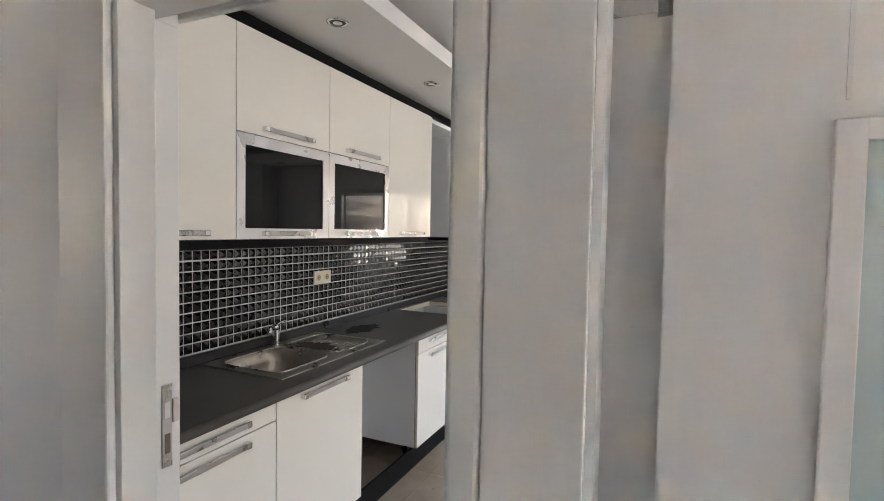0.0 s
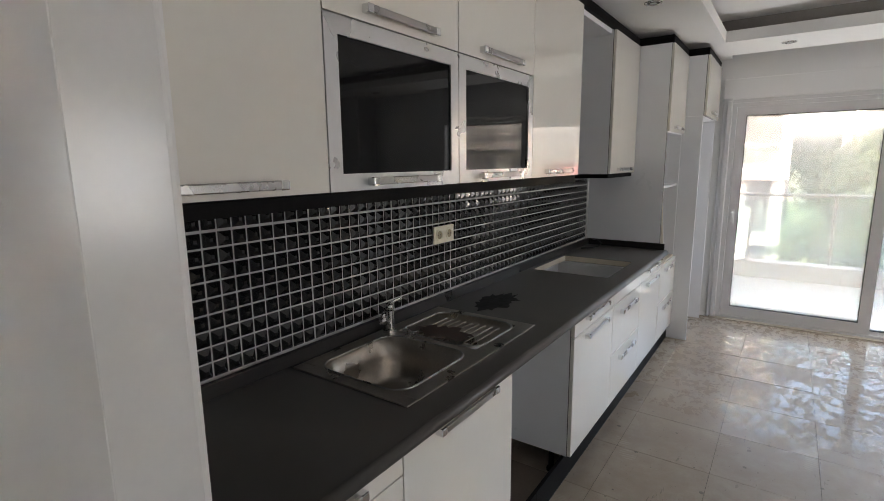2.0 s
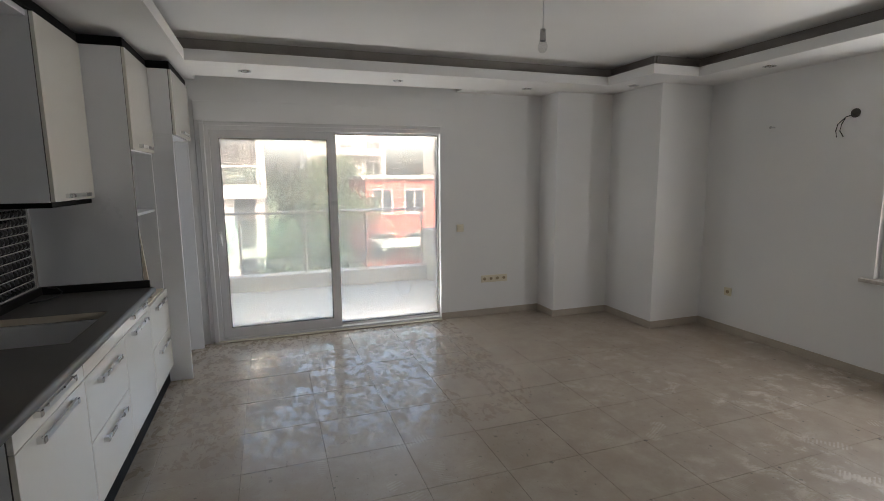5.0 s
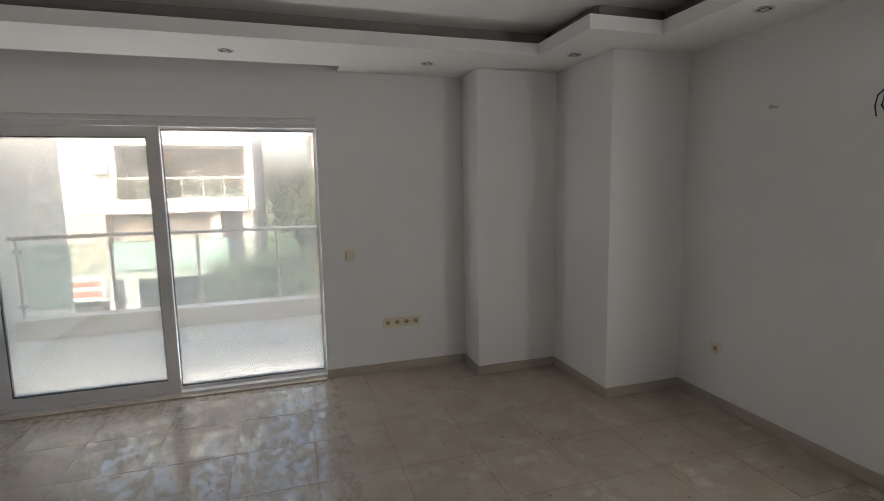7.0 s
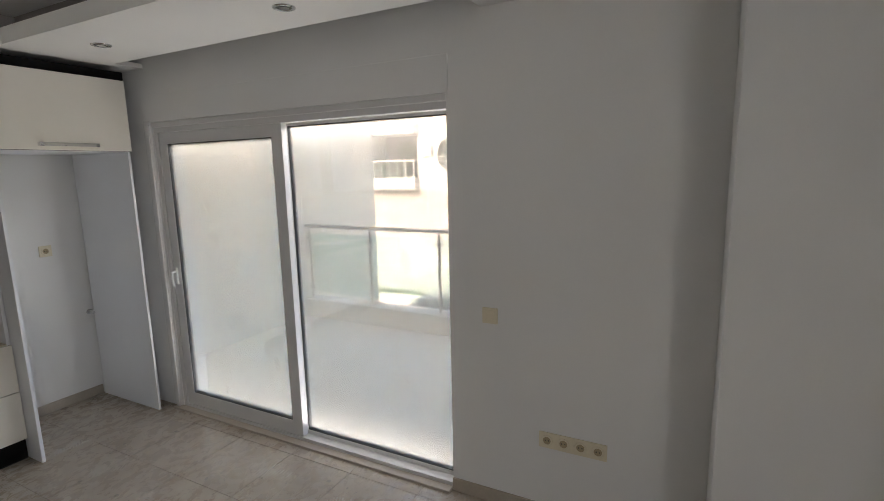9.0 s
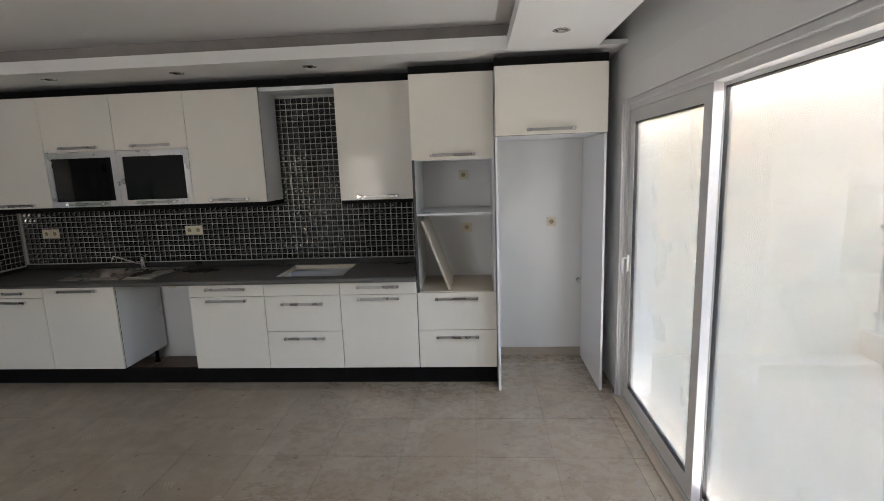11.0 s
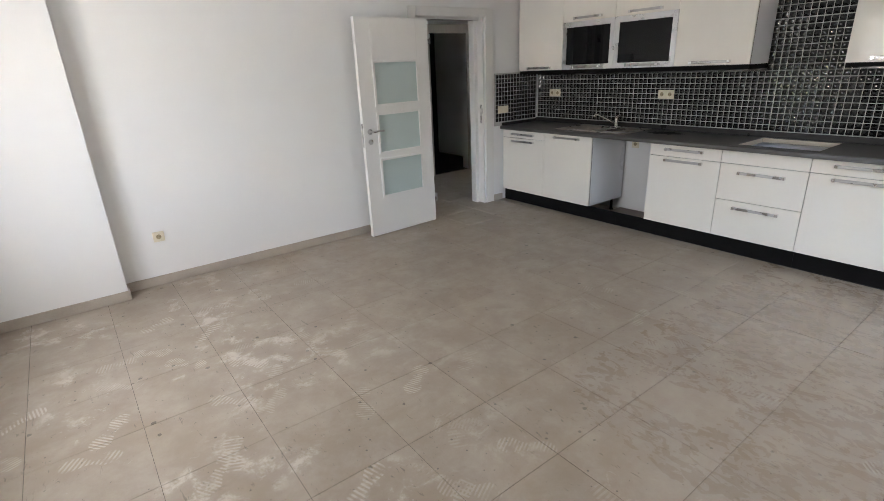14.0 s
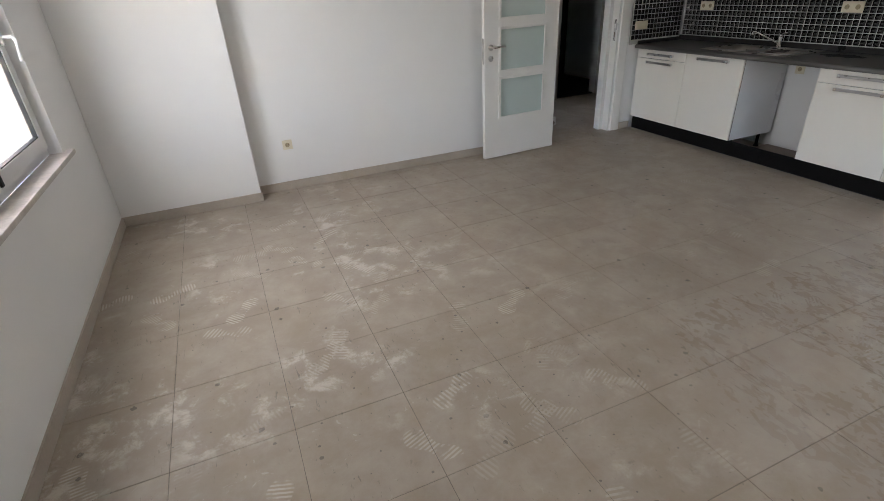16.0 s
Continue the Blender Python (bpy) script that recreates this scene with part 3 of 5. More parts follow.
part("window_sill", boxes((EX - 0.045, EX + 0.069, 2.34, 4.20, 0.733, 0.762), bev=0.004), SILL, win, "dusty veined marble sill")
win.location.z += 0.028

# ---- hall and the room where the walk starts ----
structure("wall_hall", [(-2.75, -2.05, -0.45, -0.30, 0, TOP), (-1.33, 0.17, -0.45, -0.30, 0, TOP), (-2.05, -1.33, -0.45, -0.30, 2.06, TOP)], WALL, "pale hall wall with a dark doorway", "wall")
# the slit is unseen, added and sized to brighten the hall
structure("wall_hall_end", [(-2.95, -2.75, -2.2, 0.50, 0, TOP), (-2.95, -2.75, 0.67, SY, 0, TOP), (-2.95, -2.75, 0.50, 0.67, 0, 1.40), (-2.95, -2.75, 0.50, 0.67, 2.0, TOP)], WALL, "pale unseen wall at the hall's end with an added light slit", "wall")
structure("wall_side_room", [(0.17, 0.30, -1.6, 0.30, 0, TOP), (0.17, 0.30, 1.19, HALL, 0, TOP), (0.17, 0.30, 0.30, 1.19, 2.10, TOP)], WALL, "pale wall with a doorway to a side room", "wall")
# unseen walls; their opening is added and sized to let daylight reach the hall
structure("wall_side_room_back", [(0.30, 4.4, -1.75, -1.6, 0, TOP), (4.25, 4.4, -1.6, -0.3, 0, TOP), (4.25, 4.4, 0.42, HALL, 0, TOP), (4.25, 4.4, -0.3, 0.42, 0, 1.0), (4.25, 4.4, -0.3, 0.42, 2.04, TOP)], WALL,
          "pale unseen walls of the side room with an added daylight opening", "wall")
# walls coloured almost black so that the room beyond the doorway reads as unlit
structure("wall_dark_room", [(-2.75, -1.0, -2.2, -2.05, 0, TOP), (-1.0, -0.85, -2.2, -0.45, 0, TOP)], DARKROOM, "store room walls blackened to paint in its darkness", "wall")
structure("ceiling_hall", [(-2.95, 4.4, -2.2, HALL, 2.62, 2.68)], CEIL, "plain white hall ceiling", "ceiling")
structure("roof", [(-2.95, 4.4, -2.2, NY + 0.22, TOP, TOP + 0.1)], CEIL, "flat slab above the flat", "roof")
# the floor carries the same painted darkness
structure("floor_dark_room", [(-2.75, -1.0, -2.05, -0.36, -0.002, 0.004)], DARKROOM, "store room floor blackened to paint in its darkness", "floor")
hf = thing("door_frame", (-1.69, -0.30, 0), "greyish frame round a dark doorway", "door frame", kind="structure")
part("casing", boxes((-1.345, -1.25, -0.30, -0.275, 0, 2.17), bev=0.005), BROWNFRAME, hf)
part("casing", boxes((-2.14, -2.035, -0.30, -0.275, 0, 2.17), bev=0.005), BROWNFRAME, hf)
part("casing", boxes((-2.033, -1.347, -0.30, -0.275, 2.05, 2.17), bev=0.005), BROWNFRAME, hf)
sf = thing("door_frame", (0.235, 1.19, 0), "white frame of the side room's doorway", "door frame", kind="structure")
part("jamb", boxes((0.172, 0.290, 1.178, 1.19, 0, 2.10), (0.28, 0.43, 1.241, 1.255, 0, 2.10), bev=0.002), FRAMEW, sf)
part("jamb", boxes((0.165, 0.305, 0.30, 0.312, 0, 2.10), bev=0.002), FRAMEW, sf)
part("casing", boxes((0.130, 0.17, 1.176, 1.27, 0, 2.18), bev=0.005), CASINGW, sf)
part("casing", boxes((0.150, 0.17, 0.22, 0.31, 0, 2.18), bev=0.005), CASINGW, sf)
door_leaf("door_leaf", pose(0.362, 1.195, 0, 0, 0, 180) @ Matrix.Diagonal((-1, 1, 1, 1)), "white door with frosted panes, open into the side room")
for x, z0, z1, nm, lb in ((-2.14, 1.93, 2.22, "fuse_box", "white flush fuse box on the hall wall"), (-2.34, 1.33, 1.55, "intercom", "white intercom handset on the hall wall")):
    f = thing(nm, (x, HALL, z0), lb, nm.replace("_", " "))
    part("housing", boxes((x - 0.06, x + 0.05, HALL - 0.03, HALL, z0, z1), bev=0.006), WHITEP, f)
    part("cover", boxes((x - 0.045, x + 0.035, HALL - 0.042, HALL - 0.03, z0 + 0.02, z1 - 0.03), bev=0.004), WHITEP if nm == "intercom" else GASKET, f)
for z in (0.70, 1.21):
    hk = thing("cable_clip", (-2.29, HALL, z), "small pale plastic clip on the hall wall", "clip")
    part("base", boxes((-2.305, -2.275, HALL - 0.008, HALL, z - 0.02, z + 0.02), bev=0.002), WHITEP, hk)
    kb = bmesh.new()
    tube(kb, [(-2.29, HALL - 0.007, z + 0.01), (-2.29, HALL - 0.025, z + 0.008), (-2.29, HALL - 0.03, z - 0.008), (-2.29, HALL - 0.02, z - 0.014)], 0.004, 8)
    part("hook", kb, WHITEP, hk, smooth=True)

# ---- kitchen units ----
FX = -1.06        # face of the base fronts
UX = -1.295       # face of the wall unit fronts
BACK = -1.645     # backs of the units
DOOR_T = 0.018


def handle(parent, x, ya, yb, z):
    """A flat bowed bar handle along y in front of the face x, with bright end blocks."""
    bm = bmesh.new()
    slab(bm, x + 0.016, x + 0.026, ya + 0.02, yb - 0.02, z - 0.012, z + 0.010, bev=0.003)
    h = part("handle", bm, SATIN, parent, "satin metal bow handle")
    for a, b in ((ya, ya + 0.024), (yb - 0.024, yb)):
        part("end_block", boxes((x - 0.001, x + 0.027, a, b, z - 0.013, z + 0.011), bev=0.003), CHROME, h)
    return h


def front(parent, name, x, ya, yb, za, zb, hz=None, hw=0.34, mat_=None):
    """A glossy front panel with a dark edge line behind it; hz: the handle's height."""
    p = part(name, boxes((x - DOOR_T, x, ya + 0.002, yb - 0.002, za + 0.002, zb - 0.002), bev=0.0015), mat_ or GLOSSW, parent)
    if hz is not None:
        mid = (ya + yb) / 2
        handle(p, x, mid - hw / 2, mid + hw / 2, hz)
    return p


def carcass(parent, xf, ya, yb, za, zb, shelf=None):
    t = 0.018
    for nm, spec in (("side_panel", (BACK, xf, ya, ya + t, za, zb)), ("side_panel", (BACK, xf, yb - t, yb, za, zb)), ("bottom_board", (BACK, xf, ya + t, yb - t, za, za + t)),
                     ("top_board", (BACK, xf, ya + t, yb - t, zb - t, zb)), ("back_board", (BACK, BACK + 0.008, ya + t, yb - t, za + t, zb - t))):
        if nm == "top_board" and zb < 1:
            continue
        part(nm, boxes(spec), CARCASS, parent)
    # dark edge banding round the front rim
    e = 0.002
    part("edge_band", plate(bmesh.new(), (ya, ya + t, yb - t, yb), (za, za + t, zb - t, zb), {(1, 1)}, xf, xf + e, "yzx"), EDGE, parent)


def base_unit(ya, yb, rows, label):
    """rows: (name, z0, z1, handle height or None)."""
    u = thing("base_cabinet", ((FX + BACK) / 2, (ya + yb) / 2, 0), label, "cabinet", "base units of the kitchen")
    carcass(u, FX - DOOR_T - 0.003, ya + 0.0006, yb - 0.0006, 0.14, 0.858)
    for nm, z0, z1, hz in rows:
        front(u, nm, FX, ya, yb, z0, z1, hz)
    for y in (ya + 0.06, yb - 0.06):
        for x in (BACK + 0.08, FX - 0.12):
            bm = bmesh.new()
            rod(bm, (x, y, 0), (x, y, 0.14), 0.014, 12)
            rod(bm, (x, y, 0), (x, y, 0.012), 0.024, 12)
            part("leg", bm, BLACKP, u)
    return u


base_unit(1.53, 2.18, [("door", 0.14, 0.77, 0.735), ("drawer_front", 0.77, 0.86, 0.815)], "glossy cream base cabinet with a drawer above a door")
base_unit(2.18, 2.81, [("door", 0.14, 0.86, 0.825)], "glossy cream sink cabinet with one tall door")
base_unit(3.45, 4.08, [("door", 0.14, 0.755, 0.725), ("drawer_front", 0.755, 0.86, 0.82)], "glossy cream base cabinet beside the empty dishwasher bay")
base_unit(4.08, 4.705, [("drawer_front", 0.14, 0.455, 0.40), ("drawer_front", 0.455, 0.755, 0.69), ("apron", 0.755, 0.86, None)], "glossy cream drawer cabinet below the hob cutout")
base_unit(4.705, 5.325, [("door", 0.14, 0.755, 0.725), ("drawer_front", 0.755, 0.86, 0.82)], "glossy cream base cabinet beside the oven tower")

tower = thing("oven_tower", ((FX + BACK) / 2, 5.64, 0), "tall cream oven cabinet with two empty niches", "cabinet")
TY_A, TY_B = 5.327, 5.95
part("side_panel", boxes((BACK, FX - 0.02, TY_A, TY_A + 0.02, 0.14, 2.415), bev=0.001), CARCASS, tower)
part("side_panel", boxes((BACK, FX - 0.02, TY_B - 0.02, TY_B, 0.14, 2.415), bev=0.001), CARCASS, tower)
for nm, z in (("bottom_board", 0.14), ("niche_floor", 0.75), ("shelf", 1.365), ("niche_top", 1.785), ("top_board", 2.397)):
    part(nm, boxes((BACK, FX - (0.03 if nm == "shelf" else 0.021), TY_A + 0.02, TY_B - 0.02, z, z + 0.018), bev=0.001), RAWBOARD if nm == "niche_floor" else CARCASS, tower)
part("edge_band", boxes((FX - 0.02, FX - 0.0185, TY_A, TY_A + 0.02, 0.14, 2.415)), EDGE, tower)
front(tower, "drawer_front", FX, TY_A, TY_B, 0.14, 0.455, 0.40)
front(tower, "drawer_front", FX, TY_A, TY_B, 0.455, 0.762, 0.715)
front(tower, "door", FX, TY_A, TY_B, 1.79, 2.415, 1.825)
lb = boxes((-0.0095, 0.0095, -0.24, 0.24, 0, 0.585), bev=0.001)
loose = solid("loose_board", lb, RAWBOARD, "cream chipboard panel leaning inside the oven niche", "board", at=(0, 0, 0))
loose.matrix_basis = pose(-1.33, 5.585, 0.774, 0, 0, 90) @ pose(0, 0, 0, 0, -20.0, 0)

for ya, yb, lb in ((5.953, 5.973, "tall white end panel beside the fridge bay"), (6.72, 6.738, "tall white end panel by the balcony door")):
    tp = thing("tall_end_panel", (-1.29, ya, 0), lb, "panel")
    part("board", boxes((BACK, -0.932, ya, yb, 0, 1.935), bev=0.001), CARCASS, tp)
    part("edge_band", boxes((-0.9318, -0.93, ya + 0.001, yb - 0.001, 0.001, 1.934)), CARCASS, tp)
fr = thing("fridge_cabinet", (-1.27, 6.34, 1.937), "glossy cream cabinet bridging the empty fridge bay", "cabinet")
carcass(fr, -0.928, 5.953, 6.738, 1.937, 2.415)
front(fr, "door", -0.905, 5.953, 6.738, 1.937, 2.415, 1.975)


def wall_unit(ya, yb, label, split=False, z0=1.50):
    u = thing("wall_cabinet", ((UX + BACK) / 2, (ya + yb) / 2, z0), label, "cabinet", "wall units of the kitchen")
    carcass(u, UX - DOOR_T - 0.003, ya + 0.0006, yb - 0.0006, z0, 2.415)
    if not split:
        front(u, "door", UX, ya, yb, z0, 2.415, z0 + 0.03)
        return u
    front(u, "flap", UX, ya, yb, 1.96, 2.415, 1.995)
    f = 0.048
    a, b, c, d = ya + 0.002, yb - 0.002, z0 + 0.002, 1.958
    door = part("glass_door", plate(bmesh.new(), (a, a + f, b - f, b), (c, c + f, d - f, d), {(1, 1)}, UX - 0.02, UX, "yzx"), ALU, u, "silver framed glass door")
    part("pane", boxes((UX - 0.012, UX - 0.006, a + f, b - f, c + f, d - f)), BLACKGL, door, "black glossy glass")
    mid = (ya + yb) / 2
    handle(door, UX, mid - 0.17, mid + 0.17, z0 + 0.028)
    return u


wall_unit(1.55, 2.19, "glossy cream wall cabinet beside the door wall")
wall_unit(2.19, 2.82, "cream flap above a black glass door in a silver frame", True)
wall_unit(2.82, 3.45, "cream flap above a black glass door in a silver frame", True)
wall_unit(3.45, 4.08, "glossy cream wall cabinet beside the hood gap")
wall_unit(4.70, 5.322, "glossy cream wall cabinet beside the oven tower", z0=1.49)
for ya, yb, x in ((1.55, 4.08, UX - 0.03), (4.70, 5.322, UX - 0.03)):
    solid("light_pelmet", boxes((BACK + 0.03, x + 0.012, ya + 0.004, yb - 0.004, 1.462, 1.488 if ya > 4 else 1.498), bev=0.002), BLACKP, "black board below the wall cabinets", "pelmet")
for ya, yb, x in ((1.55, 5.322, UX - 0.008), (5.327, 5.95, FX - 0.008), (5.953, 6.738, -0.915)):
    solid("cornice_filler", boxes((BACK, x, ya, yb, 2.417, 2.47), bev=0.001), BLACKP, "black filler board between cabinets and ceiling", "filler")
solid("hood_gap_board", boxes((BACK, UX - 0.03, 4.082, 4.698, 2.385, 2.415), bev=0.001), CARCASS, "white board closing the top of the hood gap", "board")
plinth = thing("kitchen_plinth", (FX - 0.04, 3.74, 0), "long black plinth boards under the base cabinets", "plinth")
for ya, yb in ((1.535, 3.128), (3.1295, 4.704), (4.7055, 5.948)):
    board = part("board", boxes((FX - 0.05, FX - 0.033, ya, yb, 0.0, 0.132), bev=0.001), BLACKP, plinth)
    part("seal_strip", boxes((FX - 0.0515, FX - 0.032, ya, yb, 0.0, 0.006)), GASKET, board)
solid("bay_floor_board", boxes((BACK, FX - 0.055, 2.812, 3.448, 0.001, 0.02)), BROWNB, "dusty brown board in the empty dishwasher bay", "board")

# worktop with a sink cutout and an open hob cutout
CX = -1.028
SK = (-1.585, -1.145, 2.31, 3.09)
HB = (-1.60, -1.125, 4.16, 4.72)
wt = thing("worktop", (-1.33, 3.43, 0.86), "charcoal speckled worktop with an open hob cutout", "worktop")
part("board", plate(bmesh.new(), (BACK, HB[0], SK[0], SK[1], HB[1], CX), (1.528, SK[2], SK[3], HB[2], HB[3], 5.324), {(2, 1), (1, 3), (2, 3), (3, 3)}, 0.86, 0.90), COUNTER, wt)
nose = bmesh.new()
rod(nose, (CX, 1.528, 0.88), (CX, 5.324, 0.88), 0.0199, 20)
part("rounded_nose", nose, COUNTER, wt, smooth=True)
part("upstand", boxes((BACK, BACK + 0.02, 1.528, 5.324, 0.901, 0.95), bev=0.003), UPSTAND, wt, "black upstand strip")
part("upstand", boxes((BACK + 0.021, CX - 0.01, 5.305, 5.324, 0.901, 0.95), bev=0.003), UPSTAND, wt, "black upstand strip")
part("upstand", boxes((BACK + 0.021, CX - 0.01, 1.528, 1.546, 0.901, 0.935), bev=0.003), UPSTAND, wt, "black upstand strip")
part("cut_edge", boxes((HB[0], HB[0] + 0.002, HB[2], HB[3], 0.862, 0.898), (HB[0] + 0.002, HB[1], HB[3] - 0.002, HB[3], 0.862, 0.898), (HB[0] + 0.002, HB[1], HB[2], HB[2] + 0.002, 0.862, 0.898)), RAWBOARD, wt, "raw chipboard cut edge")

sb = bmesh.new()
rng = random.Random(4)
ring = [sb.verts.new((-1.43 + 0.085 * math.cos(a) * (0.65 + 0.6 * rng.random()), 3.36 + 0.18 * math.sin(a) * (0.7 + 0.45 * rng.random()), 0.9006)) for a in [6.2832 * k / 40 for k in range(40)]]
sb.faces.new(ring)
ext = bmesh.ops.extrude_face_region(sb, geom=list(sb.faces))
bmesh.ops.translate(sb, vec=(0, 0, 0.001), verts=[v for v in ext["geom"] if isinstance(v, bmesh.types.BMVert)])
solid("stain", sb, STAIN, "ragged black burn stain on the worktop", "stain")
# cable left lying at the worktop's end
cb = bmesh.new()
tube(cb, [(-1.60, 5.06, 0.904), (-1.55, 5.1, 0.905), (-1.50, 5.17, 0.91), (-1.49, 5.22, 0.93), (-1.53, 5.25, 0.95), (-1.58, 5.26, 0.953)], 0.004, 8)
solid("loose_cable", cb, CABLE, "short dark cable end on the worktop", "cable", smooth=True)


def rounded(cx, cy, hx, hy, r, z, n=7):
    pts = []
    for sx, sy, a0 in ((1, 1, 0), (-1, 1, 90), (-1, -1, 180), (1, -1, 270)):
        for k in range(n):
            a = radians(a0 + 90 * k / (n - 1))
            pts.append((cx + sx * (hx - r) + r * math.cos(a), cy + sy * (hy - r) + r * math.sin(a), z))
    return pts


def loft(bm, loops, close=True):
    rings = [[bm.verts.new(p) for p in lp] for lp in loops]
    for a, b in zip(rings, rings[1:]):
        for k in range(len(a)):
            bm.faces.new((a[k], a[(k + 1) % len(a)], b[(k + 1) % len(a)], b[k]))
    if close:
        bm.faces.new(rings[-1])
    return rings


# inset steel sink: bowl towards the door wall, ribbed drainer beyond
sink = thing("kitchen_sink", (-1.365, 2.70, 0.90), "worn stainless steel inset sink with a ribbed drainer", "sink")
sx0, sx1, sy0, sy1 = -1.612, -1.118, 2.275, 3.125
rim = bmesh.new()
bowl_c, bowl_h = (-1.365, 2.515), (0.185, 0.19)
dr_c, dr_h = (-1.365, 2.915), (0.185, 0.165)
slab(rim, sx0, sx1, sy0, 2.323, 0.9005, 0.906, bev=0.002)
slab(rim, sx0, sx1, 2.707, 2.748, 0.9005, 0.906)
slab(rim, sx0, sx1, 3.082, sy1, 0.9005, 0.906, bev=0.002)
for ya, yb in ((2.323, 2.707), (2.748, 3.082)):
    slab(rim, sx0, -1.551, ya, yb, 0.9005, 0.906)
    slab(rim, -1.179, sx1, ya, yb, 0.9005, 0.906)
part("rim", rim, STEEL, sink)
b = bmesh.new()
loft(b, [rounded(*bowl_c, 0.189, 0.195, 0.06, 0.9065), rounded(*bowl_c, 0.178, 0.183, 0.075, 0.902), rounded(*bowl_c, 0.165, 0.17, 0.085, 0.84), rounded(*bowl_c, 0.150, 0.155, 0.085, 0.765), rounded(*bowl_c, 0.12, 0.125, 0.07, 0.752)])
loft(b, [rounded(*bowl_c, 0.189, 0.195, 0.06, 0.9065), rounded(*bowl_c, 0.1895, 0.1955, 0.002, 0.9062)], close=False)
part("bowl", b, STEEL, sink, smooth=True)
for c, hx, hy in ((bowl_c, 0.187, 0.193), (dr_c, 0.187, 0.168)):
    b = bmesh.new()
    lip = rounded(*c, hx, hy, 0.07, 0.9072)
    tube(b, lip + lip[:1], 0.0034, 8)
    part("rolled_lip", b, SATIN, sink, smooth=True)
b = bmesh.new()
rod(b, (-1.365, 2.515, 0.752), (-1.365, 2.515, 0.756), 0.042, 24)
rod(b, (-1.365, 2.515, 0.756), (-1.365, 2.515, 0.762), 0.012, 14)
part("drain", b, CHROME, sink)
b = bmesh.new()
loft(b, [rounded(*dr_c, 0.189, 0.17, 0.06, 0.9065), rounded(*dr_c, 0.178, 0.158, 0.07, 0.902), rounded(*dr_c, 0.17, 0.15, 0.07, 0.893)])
part("drainer", b, STEEL, sink, smooth=True)
for k in range(9):
    x = -1.365 - 0.13 + 0.0325 * k
    b = bmesh.new()
    tube(b, [(x, 2.80, 0.8925), (x, 2.82, 0.896), (x, 3.01, 0.896), (x, 3.03, 0.8925)], 0.0032, 8)
    part("drainer_rib", b, STEEL, sink, smooth=True)
# brown deposit dried onto the drainer beside the bowl
rs = random.Random(9)
b = bmesh.new()
ring = [b.verts.new((-1.395 + 0.135 * math.cos(a) * (0.75 + 0.4 * rs.random()), 2.850 + 0.075 * math.sin(a) * (0.6 + 0.7 * rs.random()), 0.8992)) for a in [6.2832 * k / 44 for k in range(44)]]
b.faces.new(ring)
ext = bmesh.ops.extrude_face_region(b, geom=list(b.faces))
bmesh.ops.translate(b, vec=(0, 0, 0.0006), verts=[v for v in ext["geom"] if isinstance(v, bmesh.types.BMVert)])
part("deposit", b, RUST, sink, "dark brown dried deposit")

tap = thing("mixer_tap", (-1.575, 2.727, 0.906), "chrome single-lever mixer tap with a swivel spout", "tap")
b = bmesh.new()
rod(b, (-1.575, 2.727, 0.905), (-1.575, 2.727, 0.915), 0.027, 24)
rod(b, (-1.575, 2.727, 0.915), (-1.575, 2.727, 0.995), 0.021, 24)
part("body", b, CHROME, tap, smooth=False)
b = bmesh.new()
tube(b, [(-1.568, 2.716, 0.945), (-1.53, 2.664, 0.978), (-1.485, 2.602, 1.016), (-1.455, 2.560, 1.040), (-1.447, 2.549, 1.041), (-1.444, 2.545, 1.030)], 0.0095, 12)
rod(b, (-1.444, 2.545, 1.036), (-1.443, 2.543, 1.012), 0.013, 16)
part("spout", b, CHROME, tap, smooth=True)
b = bmesh.new()
rod(b, (-1.575, 2.727, 0.997), (-1.575, 2.727, 1.022), 0.02, 20, r2=0.014)
tube(b, [(-1.575, 2.727, 1.018), (-1.568, 2.76, 1.03), (-1.56, 2.79, 1.034)], 0.006, 10)
part("lever", b, CHROME, tap, smooth=True)


# ---- sockets, switches, lamps ----
def socket(at, facing, gangs, label, kind_="socket", well=True):
    """Cream plate on a wall; facing: 'x', '-x', 'y' or '-y'."""
    rot = {"y": 180, "-y": 0, "x": 90, "-x": -90}[facing]
    w = 0.082 * gangs if gangs > 0 else 0.082
    s = thing(kind_, (0, 0, 0), label, kind_)
    part("plate", boxes((-w / 2, w / 2, -0.010, 0.0, -0.041, 0.041), bev=0.003), SOCKET, s)
    for g in range(max(1, gangs)):
        cx = -w / 2 + 0.041 + 0.082 * g
        b = bmesh.new()
        if well:
            n = 22
            loops = [[(cx + r * math.cos(6.2832 * k / n), y, r * math.sin(6.2832 * k / n)) for k in range(n)] for r, y in ((0.030, -0.0102), (0.028, -0.0135), (0.021, -0.0135), (0.019, -0.0105))]
            loft(b, loops)
            part("collar", b, SOCKET, s)
            b = bmesh.new()
            rod(b, (cx, -0.0103, 0), (cx, -0.0108, 0), 0.0195, 20)
            part("well", b, BAYDARK, s)
            b = bmesh.new()
            rod(b, (cx - 0.008, -0.0104, 0), (cx - 0.008, -0.0116, 0), 0.0032, 8)
            rod(b, (cx + 0.008, -0.0104, 0), (cx + 0.008, -0.0116, 0), 0.0032, 8)
            part("contact_holes", b, SOCKDARK, s)
        else:
            slab(b, cx - 0.030, cx + 0.030, -0.0155, -0.0102, -0.030, 0.030, bev=0.002)
            part("rocker", b, SOCKET, s)
    s.matrix_basis = Matrix.Translation(at) @ pose(0, 0, 0, 0, 0, rot)
    return s


